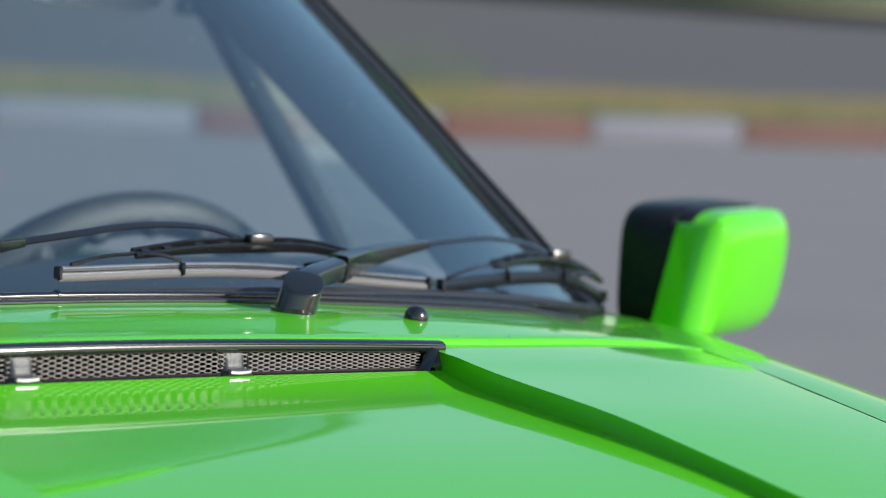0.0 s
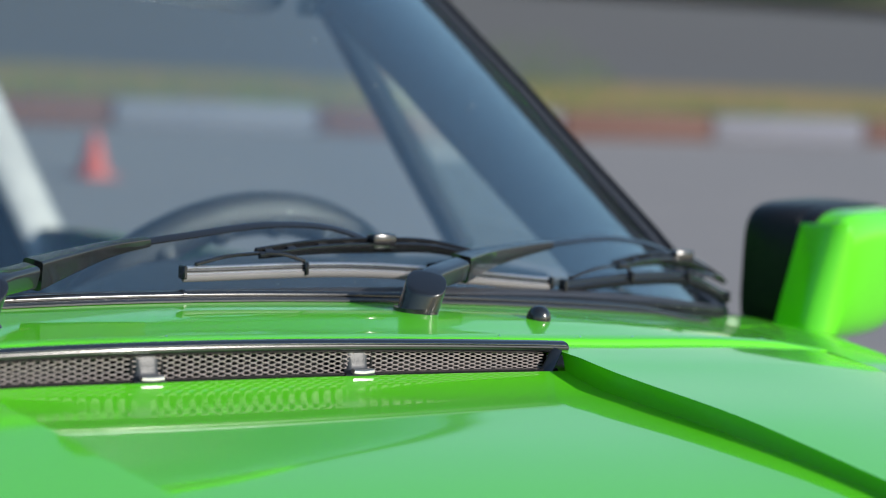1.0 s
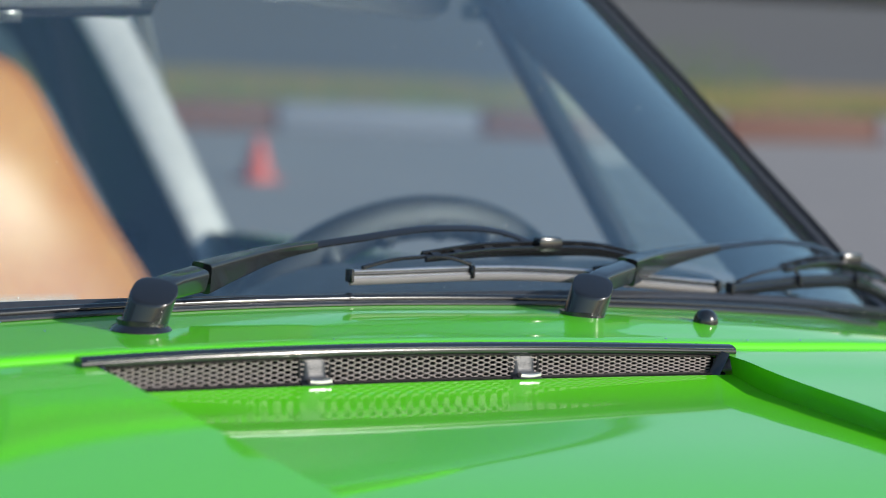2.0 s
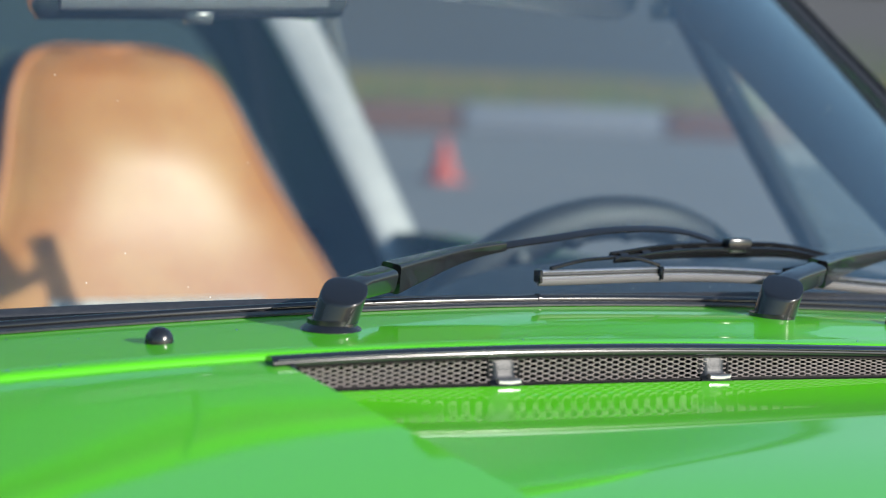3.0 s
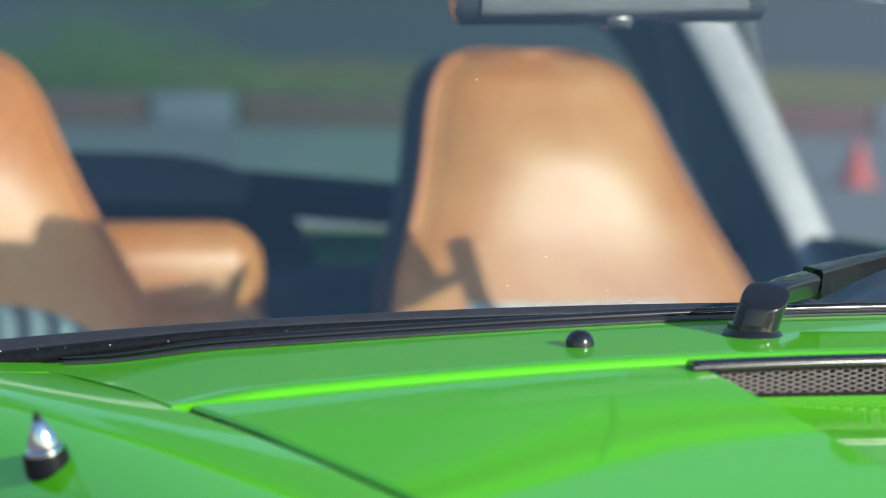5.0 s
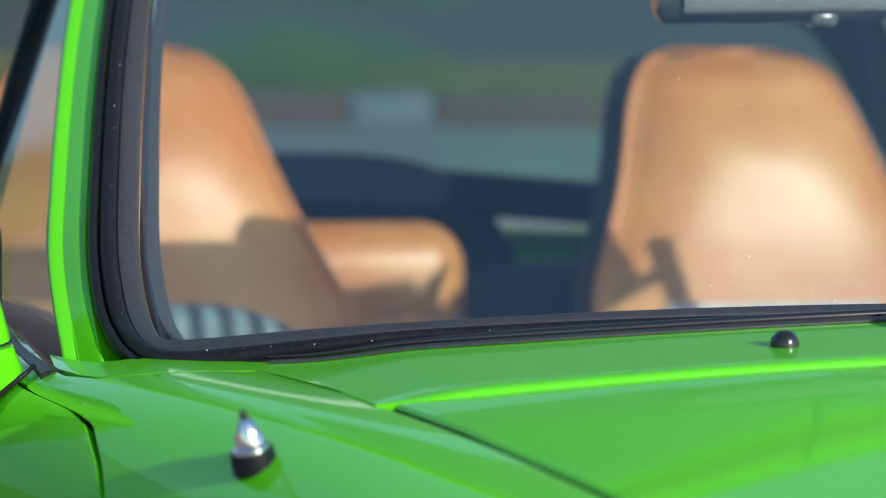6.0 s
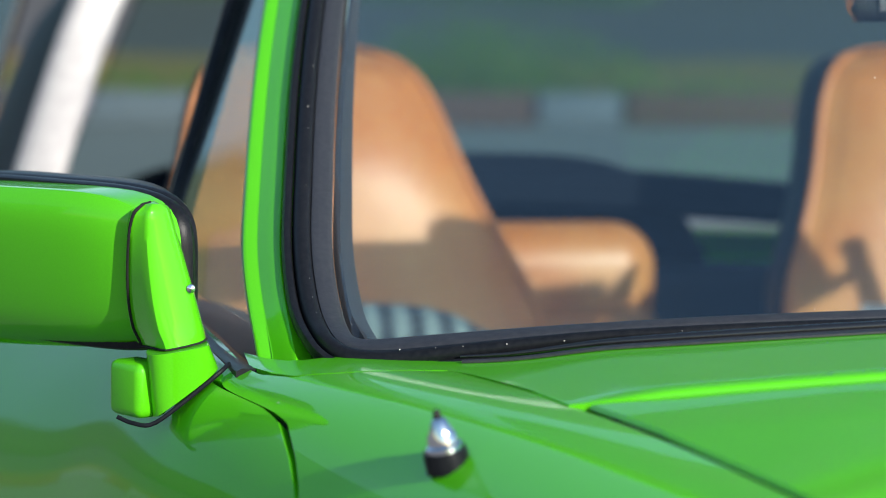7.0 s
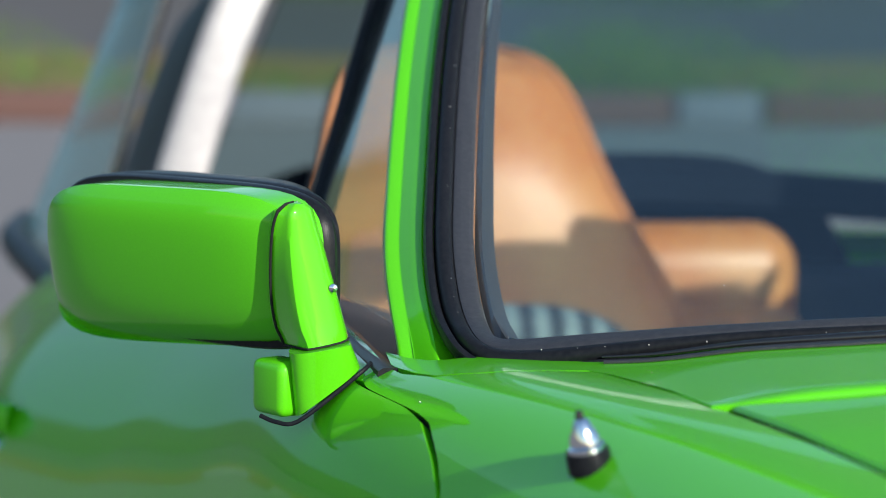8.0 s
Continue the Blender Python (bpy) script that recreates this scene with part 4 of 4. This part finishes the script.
def build_cabin():
    wheel = holder("steering_wheel", car, (0.398, 0.75, 0.711))
    wheel.rotation_euler = (radians(-68), 0, 0)
    ring = [(0.197 * math.cos(2 * math.pi * k / 72), 0.197 * math.sin(2 * math.pi * k / 72), 0) for k in range(72)]

    part("rim", sweep(ring, (0.0205, 0.0205), seg=14, closed=True), VINYL, wheel, "black leather steering wheel rim")
    for k in range(22):
        a = 2 * math.pi * (k + 0.5) / 22
        bm = bmesh.new()
        bmesh.ops.create_uvsphere(bm, u_segments=10, v_segments=6, radius=0.0135, matrix=Matrix.Translation((0.193 * math.cos(a), 0.193 * math.sin(a), -0.0135)))
        part("finger_grip", bm, VINYL, wheel)
    for k in range(4):
        a = math.pi / 4 + k * math.pi / 2
        part("spoke", sweep([(0.03 * math.cos(a), 0.03 * math.sin(a), -0.02), (0.19 * math.cos(a), 0.19 * math.sin(a), 0)], (0.014, 0.003), seg=8, power=3), GLOSS_BLACK, wheel)
    part("hub", lathe([(0.05, -0.03), (0.05, -0.012), (0.035, -0.004)], (0, 0, 0)), VINYL, wheel)

    def dash(u, v):
        x = -0.60 + 1.20 * u
        prof = [(0.235, 0.818), (0.30, 0.808), (0.45, 0.802), (0.58, 0.802), (0.62, 0.796), (0.635, 0.78), (0.63, 0.70), (0.60, 0.50)]
        y, z = prof[round(v * 7)]
        hump = 0.066 * math.exp(-((x - 0.45) / 0.30) ** 6) if 0.2 < v < 0.8 else 0
        return x, y + 0.10 * abs(x / 0.6) ** 2.4 * (1 - v), z + hump - (0.012 * abs(x / 0.6) ** 2.2 if v < 0.8 else 0)
    part("dashboard", grid(dash, 40, 7, 0.0), VINYL, car, "black padded dashboard top")
    mir = holder("rear_view_mirror", car, (-0.011, 0, -0.004))
    part("housing", sweep([(-0.190, 0.552, 1.0898), (-0.185, 0.552, 1.090), (-0.06, 0.55, 1.094), (0.062, 0.556, 1.100), (0.067, 0.556, 1.1002)], lambda t: (0.012, 0.030 if 0 < t < 1 else 0.022), up=(0, 0, 1), seg=16, power=4.5), GLOSS_BLACK, mir, "black framed interior mirror")
    part("mirror_glass", block((0.225, 0.003, 0.048), (-0.062, 0.5635, 1.095), 0.001, 1, turn=Matrix.Rotation(radians(2), 4, "Y")), MIRROR, mir)
    part("back_plate", sweep([(-0.172, 0.5385, 1.0905), (-0.06, 0.5365, 1.0945), (0.049, 0.5425, 1.0995)], (0.003, 0.0225), up=(0, 0, 1), seg=16, power=4), VINYL, mir, "paler back of the mirror")
    part("stalk", sweep([(-0.055, 0.55, 1.12), (-0.05, 0.57, 1.17), (-0.05, 0.60, 1.20)], (0.0035, 0.0035), seg=8), TRIM, mir)
    part("lever", block((0.022, 0.012, 0.010), (-0.058, 0.545, 1.066), 0.002), GLOSS_BLACK, mir)
    part("rear_bulkhead", block((1.5, 0.10, 0.42), (0, 2.16, 0.479), 0.03, 3), VINYL, car, "dark trimmed bulkhead behind the seats")
    part("soft_top_front", grid(lambda u, v: (-0.75 + 0.88 * u, 2.195, 0.58 + (0.12 + 0.145 * (1 - abs(-1 + 2 * u) ** 6)) * v), 30, 4, 0.01), SOFT_TOP, car, "dark front of the folded soft top")
    part("engine_cover", grid(lambda u, v: (-0.75 + 0.88 * u, 2.2 + 0.5 * v, 0.70 + 0.145 * (1 - v * 0.3) * (1 - abs(-1 + 2 * u) ** 6)), 30, 8, 0.01), SOFT_TOP, car, "dark folded soft top behind the cabin")
    strip = spline([(-0.75, 2.22, 0.768), (-0.2, 2.18, 0.797), (0.3, 2.2, 0.766), (0.8, 2.25, 0.70)], 24)
    part("rear_window_frame", sweep(strip, (0.05, 0.032), seg=10, power=3), SOFT_TOP, car)
    pane = part("rear_window", grid(lambda u, v: ((-0.80 + 1.60 * u) * (1 - 0.25 * v), 2.62 - 0.18 * v - 0.22 * abs(-1 + 2 * u) ** 2.2, 0.74 + 0.50 * v), 24, 10, 0.004), REAR_GLASS, car, "dark tinted rear window")
    pane.visible_shadow = False

    part("seat_bolster", sweep(spline([(-0.62, 1.56, 0.63), (-0.52, 1.54, 0.672), (-0.42, 1.54, 0.680), (-0.34, 1.55, 0.665), (-0.28, 1.57, 0.62)], 20), (0.05, 0.035), seg=14), PLAID, car, "striped dark and pale cloth seat cushion")
    rear = holder("rear_jump_seat", car)
    part("backrest", block((0.30, 0.13, 0.20), (-0.135, 2.03, 0.662), 0.062, 6), LEATHER, rear, "small rounded tan leather rear backrest")
    part("cushion", block((0.31, 0.17, 0.13), (-0.135, 1.995, 0.592), 0.055, 6), LEATHER, rear, "tan leather rear cushion")
    part("floor_pan", block((1.3, 2.9, 0.05), (0, 0.8, 0.22), 0.01, 1), DARK, car)
    part("underbody", block((1.15, 1.5, 0.30), (0, -0.45, 0.45), 0.02, 1), DARK, car)


build_cabin()


def build_bar():
    hoop = holder("roll_bar", car)
    pts = [(-0.88, 1.96, 0.56), (-0.852, 2.0, 0.672), (-0.738, 2.2, 1.03), (-0.66, 2.25, 1.135), (-0.50, 2.28, 1.180), (0, 2.29, 1.200), (0.50, 2.28, 1.180), (0.66, 2.25, 1.135), (0.738, 2.2, 1.03), (0.852, 2.0, 0.672), (0.88, 1.96, 0.56)]
    path = spline(pts, 80)

    def out(s):
        p = path[round(s * 80)]
        return Vector((p.x, 0.0, p.z - 0.62)).normalized()
    part("front_band", sweep(path, (0.010, 0.034), up=out, seg=12, power=4), SILVER, hoop, "brushed silver front band of the roll bar")
    back = [p + Vector((0, 0.14, -0.0)) - out(i / 80) * 0.004 for i, p in enumerate(path)]
    part("hoop_body", sweep(back, (0.13, 0.027), up=out, seg=12, power=6), VINYL, hoop, "black trimmed inside of the roll bar")
    for s in (-1, 1):
        def side(u, v):
            p = path[round((0.06 + 0.28 * v) * 80) if s < 0 else round((0.94 - 0.28 * v) * 80)]
            return p.x + s * (0.034 + 0.06 * u ** 0.8), p.y + 0.012 + 0.55 * u, p.z - 0.10 * u * v
        part("side_cover", grid(side, 14, 22, 0.006), VINYL, hoop, "black cover beside the rear window")
        front_edge = [Vector((s * (0.835 + 0.285 * (1.053 - z)), 2.30, z)) for z in (0.66, 0.74, 0.82, 0.90, 0.98, 1.06, 1.14)]
        back_edge = [Vector((s * (0.905 + 0.405 * (1.053 - z)), 2.50, z - 0.01)) for z in (0.66, 0.74, 0.82, 0.90, 0.98, 1.06, 1.14)]
        part("glass_strip", sweep(spline(front_edge, 18), (0.009, 0.006), up=(0, 1, 0), seg=8, power=3), TRIM, hoop, "slim metal strip before the rear glass")
        fa, fb = spline(front_edge, 18), spline(back_edge, 18)
        pane = part("side_glass", grid(lambda u, v: fa[round(v * 18)].lerp(fb[round(v * 18)], u) + Vector((s * 0.012 * math.sin(math.pi * u), 0, 0)), 10, 18, 0.004), REAR_GLASS, hoop, "rear glass that wraps round the side")
        pane.visible_shadow = False
        foot = [(s * 0.90, 1.98, 0.66), (s * 0.965, 2.15, 0.655), (s * 1.02, 2.35, 0.67), (s * 1.06, 2.52, 0.69), (s * 1.05, 2.66, 0.70)]
        part("glass_seal", sweep(spline(foot, 20), (0.022, 0.022), seg=10), RUBBER, hoop, "rubber at the foot of the rear glass")


build_bar()


def build_running_gear():
    for x in (-0.70, 0.70):
        for y in (-0.72, 1.75):
            w = holder("wheel", car, (x * (0.90 if y < 0 else 1.22), y, 0.315))
            w.rotation_euler = (0, radians(90), 0)
            part("tyre", lathe([(0.20, -0.09), (0.29, -0.095), (0.312, -0.07), (0.315, 0), (0.312, 0.07), (0.29, 0.095), (0.20, 0.09)], (0, 0, 0), 40), RUBBER, w)
            part("rim", lathe([(0.06, -0.096), (0.18, -0.092), (0.202, -0.10), (0.202, 0.10), (0.18, 0.092), (0.06, 0.096)], (0, 0, 0), 32), ALLOY, w)

    def nose(u, v):
        q = -1 + 2 * u
        return 0.62 * q, -1.36 - 0.16 * (1 - abs(q) ** 2.5) * math.sin(math.pi * (0.15 + 0.7 * v)), 0.18 + 0.47 * v
    part("nose_panel", grid(nose, 24, 10), PAINT, car)

    def front_lid(u, v):
        q = -1 + 2 * u
        return 0.62 * q, -1.20 - 0.17 * v, 0.69 - 0.05 * v - 0.02 * abs(q)
    part("nose_top", grid(front_lid, 16, 4), PAINT, car)

    def tail(u, v):
        q = -1 + 2 * u
        return 0.82 * q, 2.86 + 0.22 * (1 - abs(q) ** 3) * math.sin(math.pi * (0.3 + 0.6 * v)), 0.18 + 0.45 * v
    part("tail_panel", grid(tail, 24, 10), PAINT, car)

    def lid(u, v):
        q = -1 + 2 * u
        return 0.80 * q * (1 - 0.2 * v), 2.30 + 0.62 * v, 0.72 - 0.10 * v ** 2 - 0.02 * q * q
    part("engine_lid", grid(lid, 20, 10), PAINT, car)


build_running_gear()
